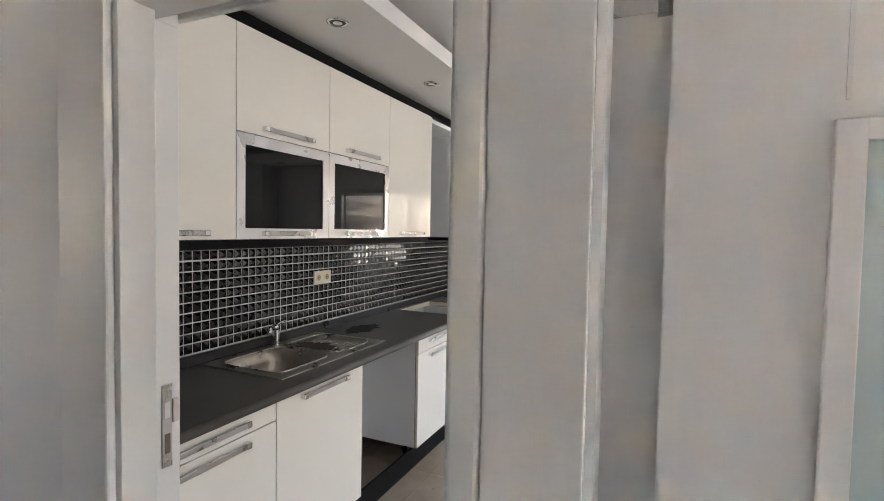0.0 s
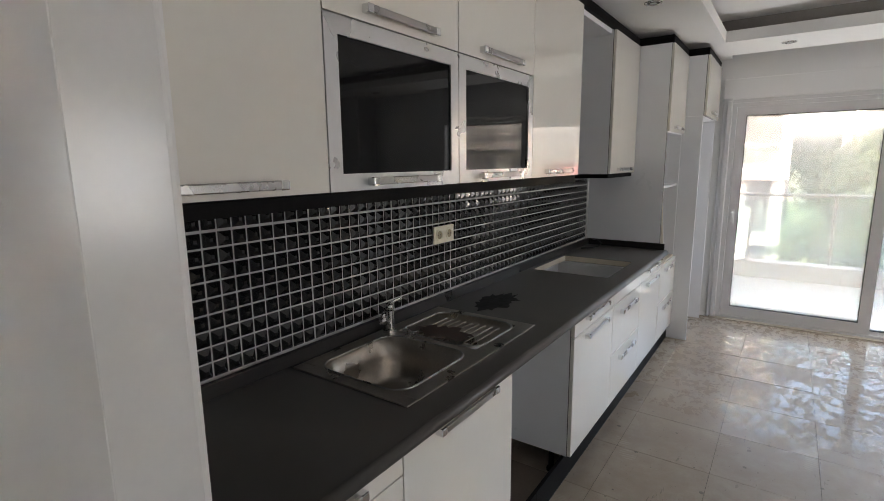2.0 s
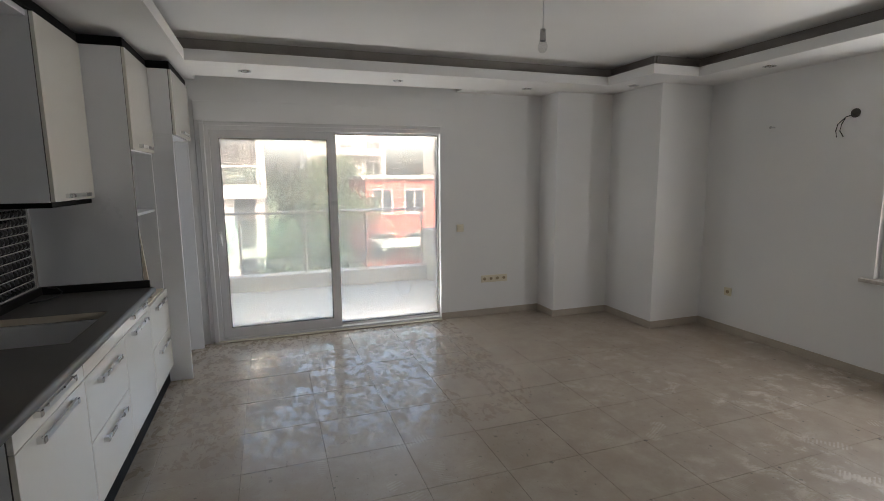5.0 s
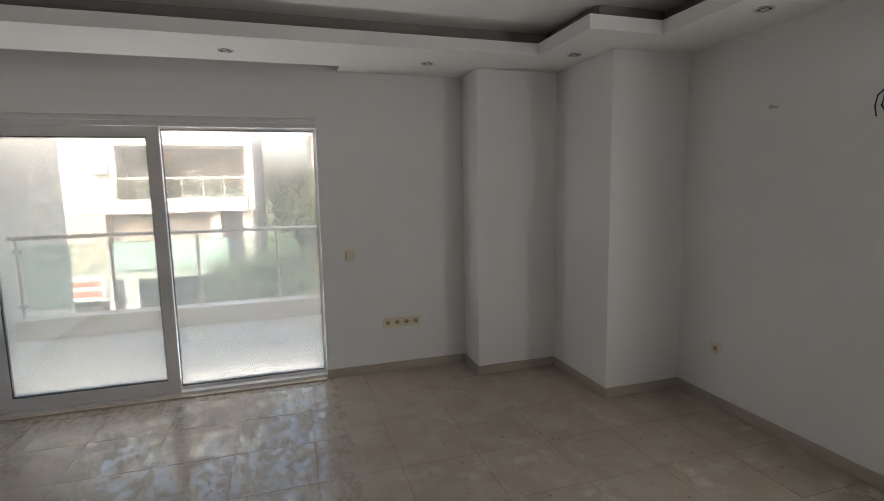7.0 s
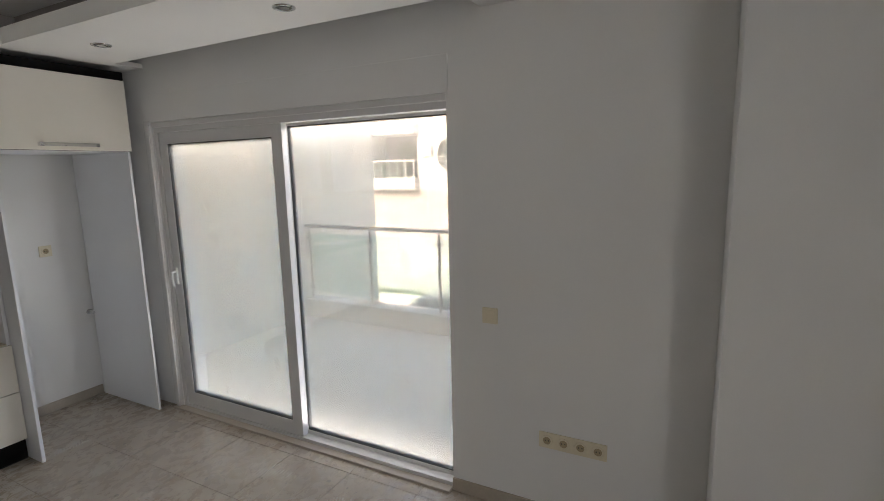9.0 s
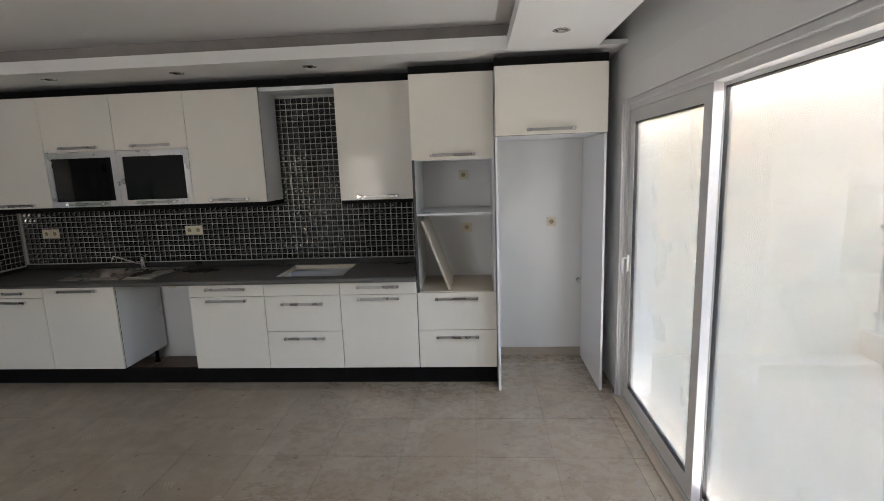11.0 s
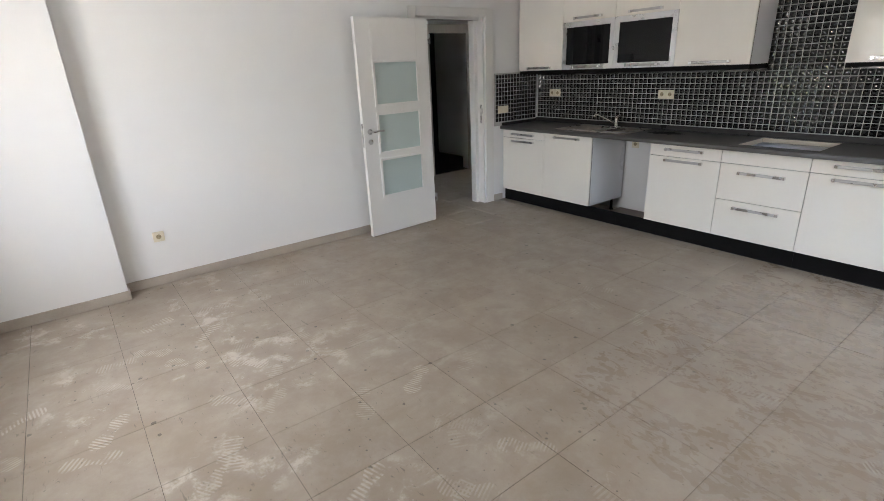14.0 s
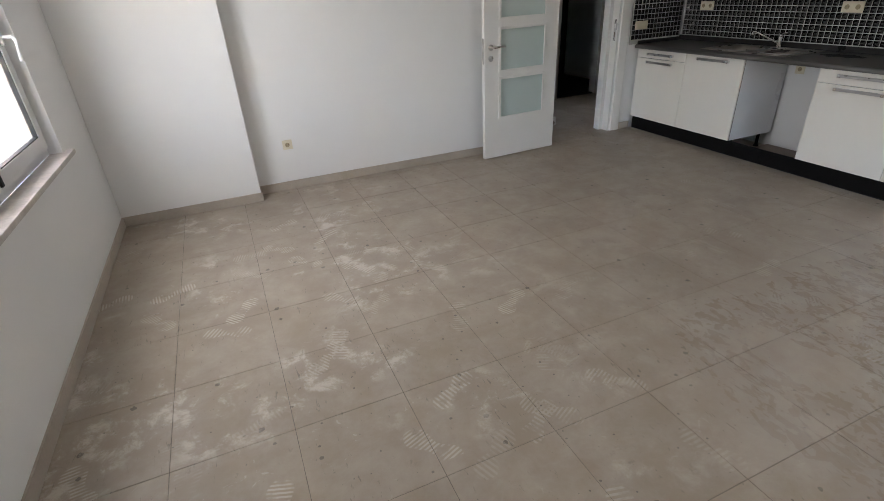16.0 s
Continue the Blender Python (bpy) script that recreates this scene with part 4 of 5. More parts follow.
TILE_X = -1.650
socket((TILE_X + 0.004, 1.815, 1.24), "x", 2, "yellowed cream double socket on black tiles")
socket((TILE_X + 0.004, 3.215, 1.24), "x", 2, "yellowed cream double socket on black tiles")
socket((-1.06, SY + 0.016, 1.085), "y", 2, "yellowed cream double switch on black tiles", "switch", False)
socket((WX, 2.92, 0.73), "x", 1, "cream socket at the back of the dishwasher bay")
socket((WX + 0.001, 5.70, 1.66), "x", 1, "cream socket at the back of the oven tower")
socket((WX + 0.001, 5.72, 1.20), "x", 1, "cream socket at the back of the oven tower")
socket((WX, 6.46, 1.23), "x", 1, "yellowed cream socket in the fridge bay")
socket((2.75, SY, 0.40), "y", 1, "cream socket low on the white wall")
socket((EX, 5.38, 0.42), "-x", 1, "cream socket low on the white wall")
socket((1.742, NY, 1.035), "-y", 1, "yellowed cream light switch beside the balcony door", "switch", False)
socket((2.165, NY, 0.43), "-y", 4, "row of four cream outlets low on the wall")
stub = thing("water_tap", (WX, 6.70, 0.70), "small capped pipe stub low in the fridge bay", "pipe")
b = bmesh.new()
rod(b, (WX, 6.70, 0.70), (WX + 0.05, 6.70, 0.70), 0.009, 12)
part("pipe", b, SATIN, stub, smooth=True)
b = bmesh.new()
rod(b, (WX + 0.04, 6.70, 0.70), (WX + 0.058, 6.70, 0.70), 0.014, 12)
part("cap", b, CHROME, stub)
b = bmesh.new()
rod(b, (WX, 6.70, 0.70), (WX + 0.005, 6.70, 0.70), 0.024, 16)
part("flange", b, CHROME, stub)
bell = bmesh.new()
rod(bell, (0.32, SY, 2.27), (0.32, SY + 0.022, 2.27), 0.042, 28, r2=0.036)
solid("door_chime", bell, WHITEP, "small round white chime above the door", "chime")
nail = bmesh.new()
rod(nail, (EX, 5.03, 2.02), (EX - 0.05, 5.03, 2.02), 0.006, 10)
rod(nail, (EX - 0.05, 5.03, 2.02), (EX - 0.055, 5.03, 2.02), 0.012, 12)
solid("wall_bracket", nail, SATIN, "small metal bracket peg on the white wall", "bracket")
wb = thing("wall_wiring", (EX, 4.40, 2.0), "dark junction hole with loose wires in the wall", "wiring")
b = bmesh.new()
rod(b, (EX + 0.001, 4.37, 2.07), (EX - 0.003, 4.37, 2.07), 0.036, 20)
part("junction_hole", b, SOCKDARK, wb)
for k, y in enumerate((4.44, 4.47)):
    b = bmesh.new()
    tube(b, [(EX, 4.385, 2.06), (EX - 0.03, 4.42, 2.045), (EX - 0.04, y, 1.99), (EX - 0.035, y + 0.012, 1.94), (EX - 0.03, y - 0.015 + 0.02 * k, 1.89)], 0.004, 8)
    part("wire", b, CABLE, wb, smooth=True)

for x, y in ((-1.05, 2.55), (-1.06, 3.57), (-1.06, 4.60), (-0.40, 6.33), (0.94, 6.38), (2.33, 6.42), (3.29, 5.95), (3.79, 4.88), (0.74, 1.86), (-0.32, 1.88)):
    s = thing("ceiling_spotlight", (x, y, LOW), "small recessed chrome spotlight, switched off", "spotlight", "recessed spotlights in the ceiling border")
    n = 28
    b = bmesh.new()
    loft(b, [[(x + r * math.cos(6.2832 * k / n), y + r * math.sin(6.2832 * k / n), LOW + z) for k in range(n)] for r, z in ((0.052, -0.0005), (0.050, -0.006), (0.040, -0.007), (0.036, -0.003))], close=False)
    part("bezel", b, CHROME, s, smooth=True)
    b = bmesh.new()
    rod(b, (x, y, LOW - 0.0005), (x, y, LOW - 0.003), 0.037, 24)
    part("recess", b, SOCKDARK, s)
    b = bmesh.new()
    rod(b, (x, y, LOW - 0.003), (x, y, LOW - 0.0055), 0.022, 20)
    part("lamp", b, CHROME, s)

pl = thing("pendant_bulb", (1.38, 4.486, 2.36), "bare unlit bulb hanging from a thin cord", "pendant lamp")
b = bmesh.new()
tube(b, [(1.38, 4.486, HIGH), (1.382, 4.487, 2.6), (1.38, 4.486, 2.49)], 0.0035, 8)
part("cord", b, WHITEP, pl)
b = bmesh.new()
rod(b, (1.38, 4.486, 2.425), (1.38, 4.486, 2.495), 0.02, 18, r2=0.016)
part("lampholder", b, SATIN, pl)
b = bmesh.new()
bmesh.ops.create_uvsphere(b, u_segments=20, v_segments=12, radius=0.030, matrix=Matrix.Translation((1.38, 4.486, 2.39)) @ Matrix.Diagonal((1, 1, 1.25, 1)))
part("bulb", b, BULBGL, pl, smooth=True)

# ---- balcony ----
structure("balcony_floor", [(WX - 0.2, 2.55, NY + 0.22, 9.35, -0.2, -0.006)], BALCTILE, "pale tiled balcony floor", "floor")
# unseen slab, added to keep steep sky light off the floor by the door
structure("added_balcony_slab", [(WX - 0.2, 2.55, NY + 0.22, 8.5, 2.72, 2.9)], CEIL, "unseen slab added over the balcony to block the high sky", "ceiling")
structure("balcony_wall", [(WX - 0.2, WX + 0.02, NY + 0.22, 9.35, -0.006, 3.4)], STUCCO, "cream rendered side wall of the balcony", "wall")
structure("building_wing", [(WX - 0.4, WX + 0.02, 9.352, 10.7, -5.7, 3.4)], STUCCO, "cream rendered wing of the building beside the balcony", "wall")
structure("balcony_curb", [(WX + 0.02, 2.06, 9.12, 9.35, -0.006, 0.215)], STUCCO, "low cream rendered kerb under the balcony railing", "kerb", bev=0.012)
structure("balcony_pier", [(2.06, 2.55, 7.06, 9.35, -0.006, 0.80)], STUCCO, "cream rendered end wall of the balcony", "wall", bev=0.012)
rail = thing("balcony_railing", (0.2, 9.2, 0.215), "steel balcony railing with pale green glass panels", "railing")
b = bmesh.new()
rod(b, (WX + 0.02, 9.2, 1.115), (2.06, 9.2, 1.115), 0.024, 16)
part("top_rail", b, STEEL, rail, smooth=True)
POSTS = (-1.58, -0.69, 0.21, 1.11, 2.0)
for x in POSTS:
    b = bmesh.new()
    rod(b, (x, 9.2, 0.215), (x, 9.2, 1.10), 0.019, 14)
    rod(b, (x, 9.2, 0.215), (x, 9.2, 0.225), 0.045, 18)
    post = part("post", b, STEEL, rail)
    for z in (0.36, 0.97):
        part("clamp", boxes((x - 0.05, x + 0.05, 9.185, 9.215, z - 0.02, z + 0.02), bev=0.004), STEEL, post)
for a, c in zip(POSTS, POSTS[1:]):
    p = part("glass_panel", boxes((a + 0.03, c - 0.03, 9.195, 9.205, 0.30, 1.03)), RAILGL, rail, "pale green glass panel")
    p.visible_shadow = False

# ---- street and houses opposite ----
STREET = -5.6
ASPHALT = mat("grey_asphalt", (0.09, 0.09, 0.09), 0.9, var=0.2, scale=0.5, fine=20)
GRASS = mat("dry_verge", (0.10, 0.13, 0.06), 0.9, var=0.3, scale=0.6, fine=12)
LEAF = mat("green_foliage", (0.06, 0.09, 0.042), 0.6, var=0.5, scale=1.5, fine=9)
BARK = mat("grey_brown_bark", (0.13, 0.10, 0.08), 0.9, var=0.3)
REDW = mat("red_painted_facade", (0.46, 0.11, 0.09), 0.8, var=0.08, scale=0.6)
BEIGEW = mat("beige_painted_facade", (0.45, 0.435, 0.42), 0.85, var=0.06, scale=0.4)
DARKGL = mat("dark_window_glass", (0.03, 0.035, 0.04), 0.05)
ROOFT = mat("grey_green_roof", (0.30, 0.33, 0.30), 0.7, var=0.1, scale=1)
CARPAINT = mat("dark_blue_car_paint", (0.03, 0.05, 0.08), 0.2, coat=0.6)
CARPAINT2 = mat("silver_car_paint", (0.45, 0.46, 0.47), 0.25, coat=0.6)
TYRE = mat("tyre_rubber", (0.02, 0.02, 0.02), 0.8)
structure("ground", [(-400, 400, 10.2, 900, STREET - 0.5, STREET)], GRASS, "dry green ground beyond the street", "ground")
structure("road", [(-200, 200, 17.5, 26, STREET - 0.2, STREET + 0.02)], ASPHALT, "grey asphalt street", "road")
structure("pavement", [(-200, 200, 26, 28.6, STREET - 0.2, STREET + 0.16)], BALCTILE, "pale paved footway with a kerb", "pavement")
structure("podium", [(-30, 30, -12, 9.4, STREET - 0.5, -0.25)], STUCCO, "storeys of the building below the flat", "building")


def house(name, x0, x1, y0, depth, z1, storeys, bays, wallm, label, balcony=True, roof=True):
    """A block with a window to each bay and storey, and slabs for balconies; its front faces the flat."""
    h = thing(name, ((x0 + x1) / 2, y0, STREET), label, "building")
    part("wall", boxes((x0, x1, y0, y0 + depth, STREET, z1)), wallm, h)
    if roof:
        part("roof", boxes((x0 - 0.4, x1 + 0.4, y0 - 0.5, y0 + depth + 0.4, z1, z1 + 0.3), bev=0.05), ROOFT if wallm is REDW else BEIGEW, h)
    sh = (z1 - STREET) / storeys
    bw = (x1 - x0) / bays
    for s in range(storeys):
        for k in range(bays):
            cx, cz = x0 + bw * (k + 0.5), STREET + sh * (s + 0.5)
            ww, hh = bw * 0.56, sh * 0.52
            w = part("window", boxes((cx - ww / 2 - 0.08, cx + ww / 2 + 0.08, y0 - 0.05, y0 - 0.001, cz - hh / 2 - 0.08, cz + hh / 2 + 0.08)), WHITEP, h)
            part("pane", boxes((cx - ww / 2, cx - 0.04, y0 - 0.07, y0 - 0.051, cz - hh / 2, cz + hh / 2), (cx + 0.04, cx + ww / 2, y0 - 0.07, y0 - 0.051, cz - hh / 2, cz + hh / 2)), DARKGL, w)
        if balcony and s:
            z = STREET + sh * s
            bal = part("balcony", boxes((x0 + bw * 0.3, x1 - bw * 0.3, y0 - 1.5, y0 - 0.08, z - 0.12, z + 0.12), (x0 + bw * 0.3, x1 - bw * 0.3, y0 - 1.5, y0 - 1.4, z + 0.12, z + 0.35)), BEIGEW, h)
            b = bmesh.new()
            rod(b, (x0 + bw * 0.3, y0 - 1.45, z + 1.05), (x1 - bw * 0.3, y0 - 1.45, z + 1.05), 0.04, 8)
            for q in range(bays * 2 + 1):
                xx = x0 + bw * 0.3 + (x1 - x0 - bw * 0.6) * q / (bays * 2)
                rod(b, (xx, y0 - 1.45, z + 0.35), (xx, y0 - 1.45, z + 1.05), 0.03, 6)
            part("railing", b, STEEL, bal)
    return h


FASCIA = mat("pale_green_fascia", (0.34, 0.42, 0.40), 0.35, var=0.06, scale=0.8)
GREYREC = mat("grey_rendered_balcony_back", (0.20, 0.195, 0.20), 0.8, var=0.1, scale=0.7)
TAUPE = mat("taupe_rendered_facade", (0.36, 0.32, 0.28), 0.85, var=0.08, scale=0.6)
REDINK = mat("faded_red_sign_print", (0.45, 0.10, 0.08), 0.6)


def opposite_block():
    """The block across the street: shops below, balconies set back into its white front, a tower bay with round windows."""
    F, D = 30.0, 1.7
    h = thing("apartment_building", (-9, F, STREET), "white apartment block with recessed railed balconies over shops", "building")
    part("wall", boxes((-19, -0.35, F + D, F + 12, STREET, 10.4)), GREYREC, h, "grey back wall of the balconies")
    part("wall", boxes((-12.1, -6.45, F, F + D, 0.6, 10.4), (-0.78, -0.35, F, F + D, 0.6, 10.4), (-19, -15.4, F, F + D, 0.6, 10.4), bev=0.03), BEIGEW, h, "white rendered front")
    part("wall", boxes((-19, -7.1, F + 0.02, F + D, -2.2, 0.6), (-7.1, -2.5, F + 0.9, F + D, -0.8, 0.6), bev=0.02), TAUPE, h, "taupe rendered first storey")
    part("fascia", boxes((-7.1, -1.75, F - 0.25, F + 0.6, -2.1, -0.78), bev=0.03), FASCIA, h, "pale green shop fascia")
    part("pillar", boxes((-2.5, -2.05, F, F + 0.5, -0.78, 0.6)), BEIGEW, h)
    part("pillar", boxes((-1.0, -0.5, F, F + 0.5, STREET, 0.6)), BEIGEW, h)
    part("shop_front", boxes((-19, -9.35, F + 0.05, F + D, STREET, -2.2), (-9.35, -0.5, F + 0.05, F + D, -2.6, -2.1), (-9.35, -0.5, F + 0.05, F + D, STREET, -4.45), (-7.3, -7.05, F + 0.05, F + D, -4.45, -2.6), (-6.6, -6.0, F + 0.05, F + D, -4.45, -2.6), (-2.6, -1.85, F + 0.05, F + D, -4.45, -2.6)), BEIGEW, h)
    for a, b in ((-9.35, -7.3), (-7.05, -6.6), (-6.0, -4.3), (-4.24, -2.6), (-1.85, -1.0)):
        part("shop_window", boxes((a, b, F + 0.35, F + 0.4, -4.45, -2.6)), DARKGL, h)
    for k in range(4):
        z = 0.6 + 3.2 * k
        for a, b in ((-6.45, -0.78), (-15.4, -12.1)):
            bal = part("balcony", boxes((a - 0.1, b + 0.1, F - 0.55, F + D, z, z + 0.68), bev=0.03), BEIGEW, h)
            part("railing", boxes(*[(x - 0.02, x + 0.02, F - 0.47, F - 0.43, z + 0.68, z + 1.66) for x in [a + (b - a) * q / 6 for q in range(7)]], (a, b, F - 0.49, F - 0.41, z + 1.64, z + 1.71)), ALU, bal)
            part("glass_panel", boxes((a + 0.04, b - 0.04, F - 0.46, F - 0.45, z + 0.76, z + 1.6)), RAILGL, bal)
            part("balcony_door", boxes((a + 1.0, a + 2.4, F + D - 0.05, F + D - 0.01, z + 0.68, z + 2.85)), DARKGL, h)
            part("air_conditioner", boxes((b + 0.35, b + 1.05, F - 0.3, F - 0.01, z + 1.9, z + 2.45), bev=0.03) if b < -2 else boxes((a - 1.0, a - 0.3, F - 0.3, F - 0.01, z + 1.9, z + 2.45), bev=0.03), WHITEP, h)
        b = bmesh.new()
        rod(b, (-9.7, F - 0.12, z + 1.95), (-9.7, F - 0.01, z + 1.95), 1.22, 36)
        ring = part("round_window", b, WHITEP, h)
        b = bmesh.new()
        rod(b, (-9.7, F - 0.16, z + 1.95), (-9.7, F - 0.121, z + 1.95), 1.02, 36)
        part("pane", b, DARKGL, ring)
        part("bar", boxes(*[(-9.7 - w, -9.7 + w, F - 0.22, F - 0.17, z + 1.95 + q - 0.03, z + 1.95 + q + 0.03) for q, w in ((-0.1, 1.0), (-0.35, 0.94), (-0.6, 0.8))]), WHITEP, ring)
    part("roof", boxes((-19.3, -0.05, F - 0.7, F + 12.3, 10.4, 10.7), bev=0.05), BEIGEW, h)
    sign = thing("shop_sign", (-8.1, F - 0.1, -3.5), "white shop sign with faded red print", "sign")
    part("board", boxes((-8.84, -7.38, F - 0.05, F + 0.05, -3.54, -2.36)), WHITEP, sign)
    part("print_bar", boxes((-8.7, -7.55, F - 0.056, F - 0.05, -2.85, -2.55)), REDINK, sign)
    part("print_bar", boxes((-8.7, -7.5, F - 0.056, F - 0.05, -3.35, -3.02)), REDINK, sign)


opposite_block()
house("apartment_building", 17, 34, 46, 12, 8.5, 5, 4, BEIGEW, "pale beige apartment block behind the red house")
house("red_house", 7.0, 15.0, 41, 9, 1.5, 2, 3, REDW, "low red painted house with white framed windows", balcony=False)
house("apartment_building", 4, 13, 60, 12, 7.5, 4, 3, BEIGEW, "pale building seen beyond the trees")
sb = thing("shop_canopy", (9.5, 38, STREET), "pale awning roof of a small street kiosk", "kiosk")
part("roof", boxes((7.2, 12.5, 36.4, 40.5, STREET + 2.2, STREET + 2.4), bev=0.05), WHITEP, sb)
for x, y in ((7.4, 36.6), (12.3, 36.6), (7.4, 40.3), (12.3, 40.3)):
    part("post", boxes((x - 0.08, x + 0.08, y - 0.08, y + 0.08, STREET, STREET + 2.2)), BEIGEW, sb)


def tree(x, y, height, spread, seed, label):
    r = random.Random(seed)
    t = thing("tree", (x, y, STREET), label, "tree")
    b = bmesh.new()
    rod(b, (x, y, STREET - 0.1), (x + 0.1, y, STREET + height * 0.45), 0.2, 10, r2=0.11)
    tips = []
    for k in range(7):
        a = 6.283 * k / 7 + r.random()
        tip = (x + spread * 0.55 * math.cos(a), y + spread * 0.55 * math.sin(a), STREET + height * (0.6 + 0.3 * r.random()))
        rod(b, (x + 0.1, y, STREET + height * 0.38), tip, 0.08, 7, r2=0.02)
        tips.append(tip)
    part("trunk", b, BARK, t)
    verts, faces = [], []
    for k in range(2600):
        c = r.choice(tips + [(x, y, STREET + height * 0.85)])
        v = Vector((r.gauss(0, 1), r.gauss(0, 1), r.gauss(0, 1) * 0.8)) * spread * 0.26
        p = Vector(c) + v
        q = Euler((r.random() * 6.28, r.random() * 6.28, r.random() * 6.28)).to_matrix()
        s = 0.10 + 0.14 * r.random()
        n = len(verts)
        verts += [p + q @ Vector(o) * s for o in ((-1, 0, 0), (0, -0.5, 0.15), (1, 0, 0), (0, 0.5, 0.15))]
        faces.append((n, n + 1, n + 2, n + 3))
    me = bpy.data.meshes.new("crown")
    me.from_pydata([v - ORIGIN[t] for v in verts], [], faces)
    me.materials.append(LEAF)
    crown = new("crown", me)
    crown.parent = t
    tagged(crown, kind="stuff")


for x, y, h, s, sd in ((0.55, 14.1, 6.2, 0.85, 1), (2.9, 37.0, 7.4, 2.0, 2), (4.6, 37.5, 6.6, 2.6, 3), (1.9, 39.5, 8.0, 2.6, 4), (5.6, 50, 9.5, 3.2, 6), (15.8, 38, 6.5, 2.5, 7)):
    tree(x, y, h, s, sd, "leafy green street tree beside the road")


def car(x, y, paint, label):
    c = thing("parked_car", (x, y, STREET), label, "car")
    b = bmesh.new()
    loft(b, [[(x + sx, y + sy, STREET + z) for sx, sy in ((-a, -w), (a2, -w), (a2, w), (-a, w))] for a, a2, w, z in ((2.1, 2.1, 0.82, 0.3), (2.15, 2.15, 0.86, 0.6), (2.1, 2.05, 0.84, 0.88), (1.75, 1.15, 0.78, 0.92), (1.25, 0.6, 0.66, 1.42), (1.0, 0.4, 0.58, 1.46))])
    part("body", b, paint, c)
    part("side_windows", boxes((x - 1.3, x + 0.75, y - 0.765, y - 0.66, STREET + 0.98, STREET + 1.32)), DARKGL, c)
    for sx in (-1.35, 1.3):
        for sy in (-0.8, 0.8):
            b = bmesh.new()
            rod(b, (x + sx, y + sy - 0.1, STREET + 0.32), (x + sx, y + sy + 0.1, STREET + 0.32), 0.31, 18)
            part("wheel", b, TYRE, c)


for x, y, p, lb in ((-7.6, 25.0, CARPAINT, "dark blue parked car by the kerb"), (-2.2, 25.0, CARPAINT2, "silver parked car by the kerb"), (3.2, 25.0, CARPAINT, "dark parked car by the kerb"), (9.4, 25.0, CARPAINT2, "silver parked car by the kerb")):
    car(x, y, p, lb)

# ---- floor: slab and tiles ----
floor = thing("floor", (0, 0, 0), "dusty beige porcelain tile floor with shoe prints", "floor", kind="structure")
part("screed", boxes((-2.95, 4.4, -2.2, NY + 0.2, -0.2, -0.0022)), GROUT, floor)
PITCH, JOINT, PX, PY = 0.463, 0.0022, -0.035, 4.39


def tile_mesh(w, d, name="floor_tile"):
    b = bmesh.new()
    lo = [b.verts.new((x, y, 0)) for x, y in ((0.0005, 0.0005), (w - 0.0005, 0.0005), (w - 0.0005, d - 0.0005), (0.0005, d - 0.0005))]
    hi = [b.verts.new((x, y, -0.003)) for x, y in ((0, 0), (w, 0), (w, d), (0, d))]
    b.faces.new(lo)
    for k in range(4):
        b.faces.new((lo[k], hi[k], hi[(k + 1) % 4], lo[(k + 1) % 4]))
    me = bpy.data.meshes.new(name)
    b.to_mesh(me)
    b.free()
    me.materials.append(FLOOR)
    return me


kept = {}
tr = random.Random(11)


def lay(x0, x1, y0, y1):
    """Tiles over a rectangle, cut at its edges."""
    for i in range(math.floor((x0 - PX) / PITCH), math.ceil((x1 - PX) / PITCH)):
        for j in range(math.floor((y0 - PY) / PITCH), math.ceil((y1 - PY) / PITCH)):
            a, b2 = max(x0, PX + i * PITCH + JOINT / 2), min(x1, PX + (i + 1) * PITCH - JOINT / 2)
            c, d = max(y0, PY + j * PITCH + JOINT / 2), min(y1, PY + (j + 1) * PITCH - JOINT / 2)
            if b2 - a < 0.02 or d - c < 0.02:
                continue
            key = (round(b2 - a, 3), round(d - c, 3))
            if key not in kept:
                kept[key] = tile_mesh(*key)
            ob = new("tile", kept[key])
            ob.location = (a, c, tr.uniform(-0.0004, 0.0003))
            ob.parent = floor


lay(WX, EX, SY, NY)
lay(-0.77, 0.11, HALL, SY)
lay(-2.75, 0.17, -0.30, HALL)
lay(0.17, 1.7, 0.3, HALL)

# ---- wall tiles: black faceted mosaic in pale grout ----
backs = thing("tile_backsplash", (TILE_X, 3.4, 0.95), "black faceted mosaic tiles in pale grout behind the worktop", "backsplash", kind="structure")
part("grout_bed", boxes((WX, TILE_X - 0.004, 1.53, 5.325, 0.93, 1.505), (WX, TILE_X - 0.004, 4.06, 4.72, 1.505, 2.40)), TGROUT, backs)
part("grout_bed", boxes((-1.64, -0.935, SY, SY + 0.012, 0.90, 1.49)), TGROUT, backs)
for ya, yb in ((1.53, 4.084), (4.697, 5.325)):
    part("border_strip", boxes((WX, TILE_X + 0.002, ya, yb, 1.4395, 1.5045), bev=0.001), BTILE, backs, "plain glossy black border strip")
TP, TG, SHEET = 0.0485, 0.0055, 0.0025


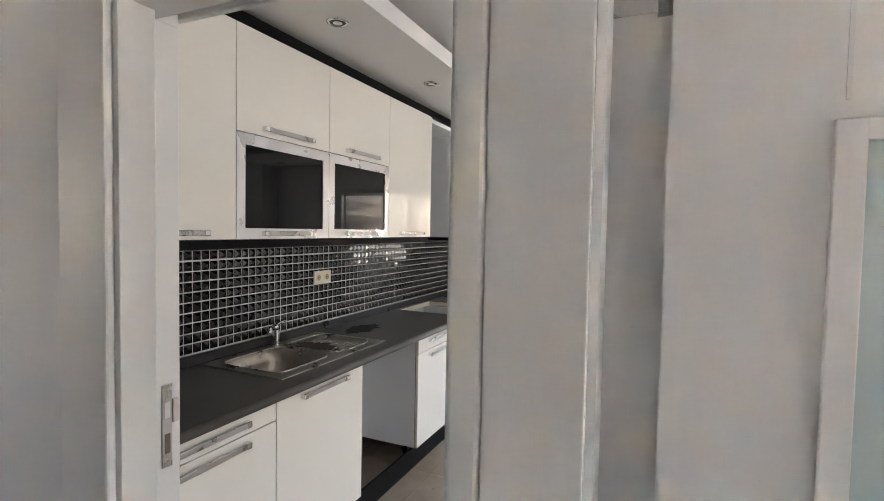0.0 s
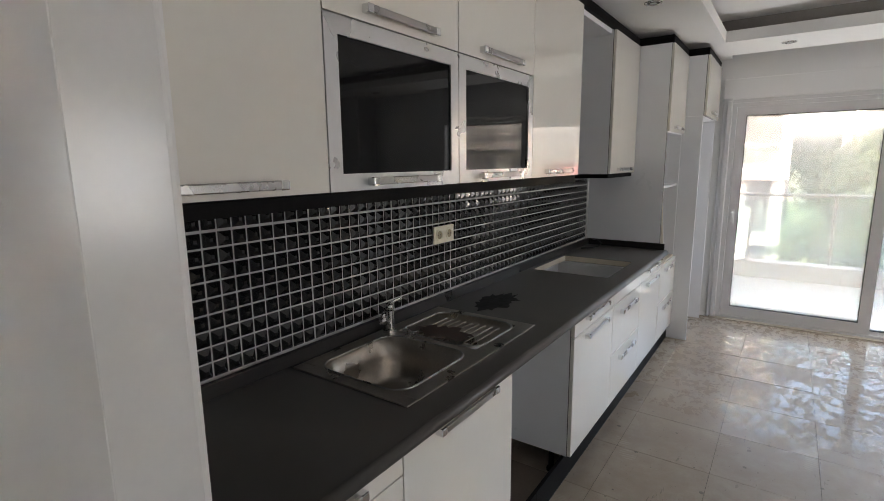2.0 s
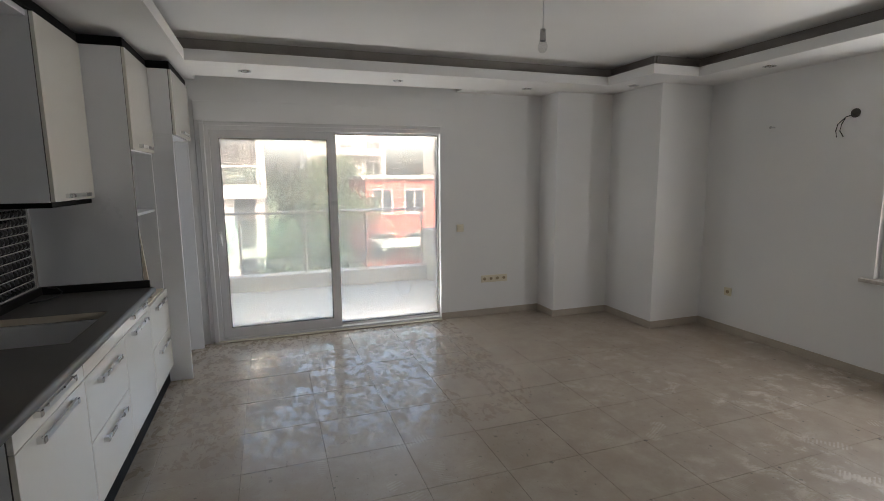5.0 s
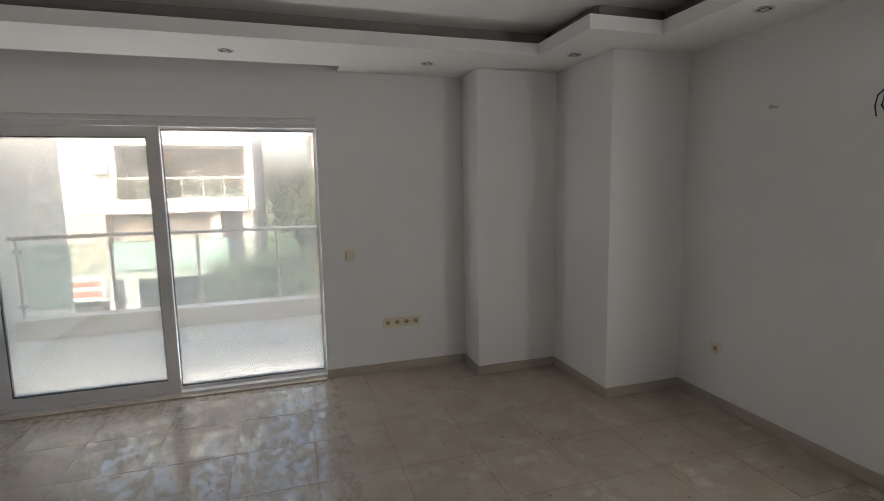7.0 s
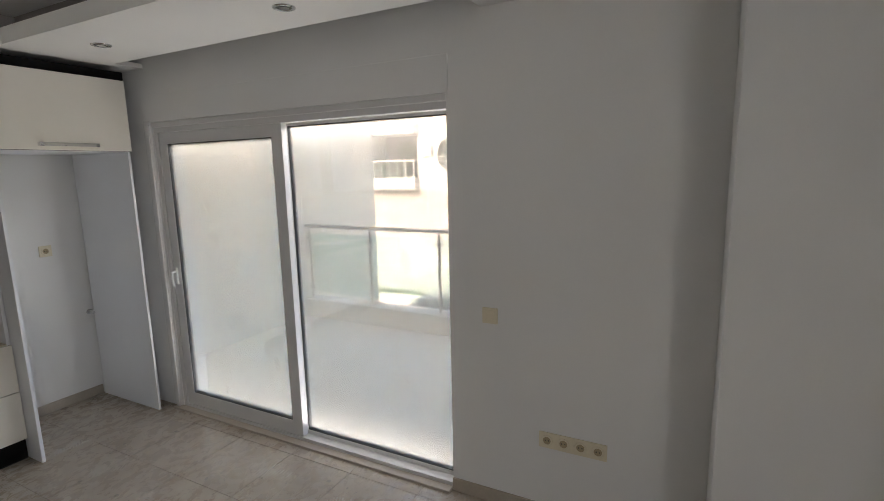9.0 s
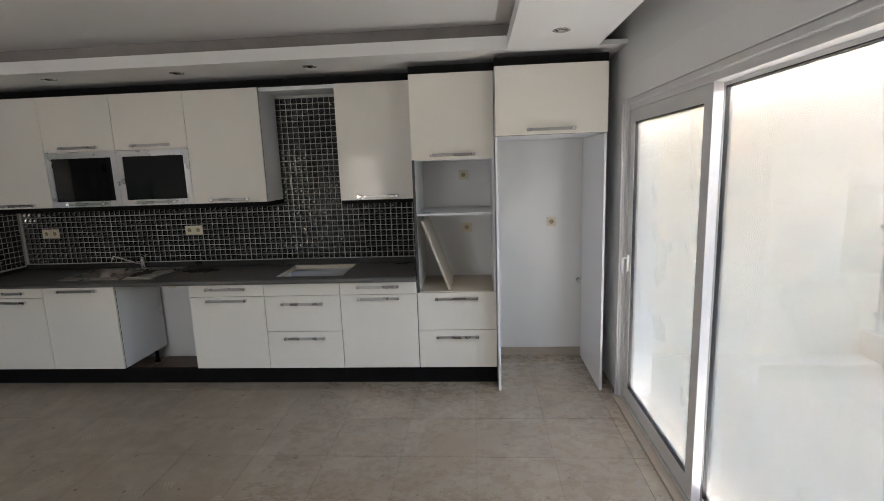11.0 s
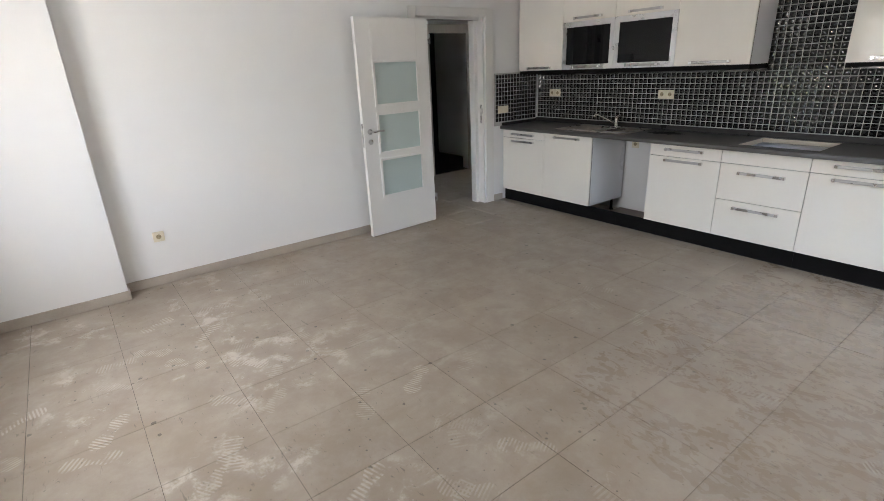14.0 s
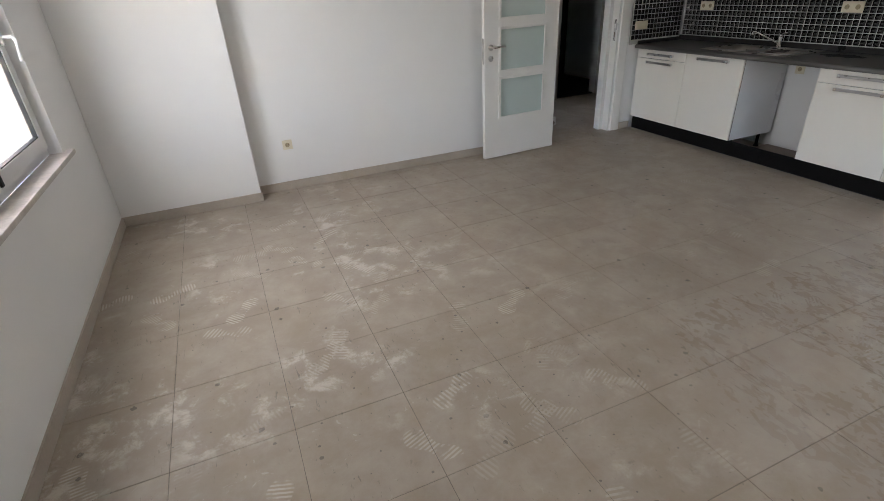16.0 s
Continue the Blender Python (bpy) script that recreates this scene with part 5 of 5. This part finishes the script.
def facet(size):
    """One tile: a pyramid with a small flat crown, facing +x."""
    h = size / 2
    v = [(0, -h, -h), (0, h, -h), (0, h, h), (0, -h, h)]
    for up, k in ((0.003, 0.96), (0.0128, 0.24)):
        v += [(up, y * k, z * k) for _, y, z in v[:4]]
    f = []
    for o in (0, 4):
        f += [(o + k, o + (k + 1) % 4, o + 4 + (k + 1) % 4, o + 4 + k) for k in range(4)]
    f.append((8, 9, 10, 11))
    return v, f


FV, FF = facet(TP - TG)
tile_me = bpy.data.meshes.new("wall_tile")
tile_me.from_pydata(FV, [], FF)
tile_me.materials.append(BTILE)
rest_v, rest_f, single = [], [], []


def place(mtx, near):
    if near:
        single.append(mtx)
    else:
        n = len(rest_v)
        rest_v.extend(mtx @ Vector(v) for v in FV)
        rest_f.extend(tuple(n + k for k in f) for f in FF)


tw = random.Random(5)
cols = int((5.325 - 1.53) / (TP + SHEET / 9))
for i in range(cols):
    y = 1.535 + TP * (i + 0.5) + SHEET * (i // 9)
    if y > 5.30:
        continue
    for j in range(30):
        z = 0.953 + TP * (j + 0.5) + SHEET * (j // 9)
        hood = 4.085 < y < 4.695
        if z > (2.37 if hood else 1.42):
            continue
        m = Matrix.Translation((TILE_X - 0.004, y, z)) @ Euler((tw.uniform(-0.006, 0.006), tw.uniform(-0.012, 0.012), tw.uniform(-0.012, 0.012))).to_matrix().to_4x4()
        place(m, 2.0 < y < 3.38 and z < 1.45)
for i in range(14):
    x = -0.945 - TP * (i + 0.5)
    for j in range(11):
        z = 0.945 + TP * (j + 0.5)
        if z < 1.47:
            place(Matrix.Translation((x, SY + 0.012, z)) @ Euler((0, 0, radians(90))).to_matrix().to_4x4() @ Matrix.Diagonal((0.5, 1, 1, 1)), False)
for m in single:
    ob = new("tile", tile_me)
    ob.parent = backs
    ob.matrix_basis = Matrix.Translation(-ORIGIN[backs]) @ m
me = bpy.data.meshes.new("tiles")
me.from_pydata([v - ORIGIN[backs] for v in rest_v], [], rest_f)
me.materials.append(BTILE)
ob = new("tiles", me)
ob.parent = backs
tagged(ob, kind="stuff")
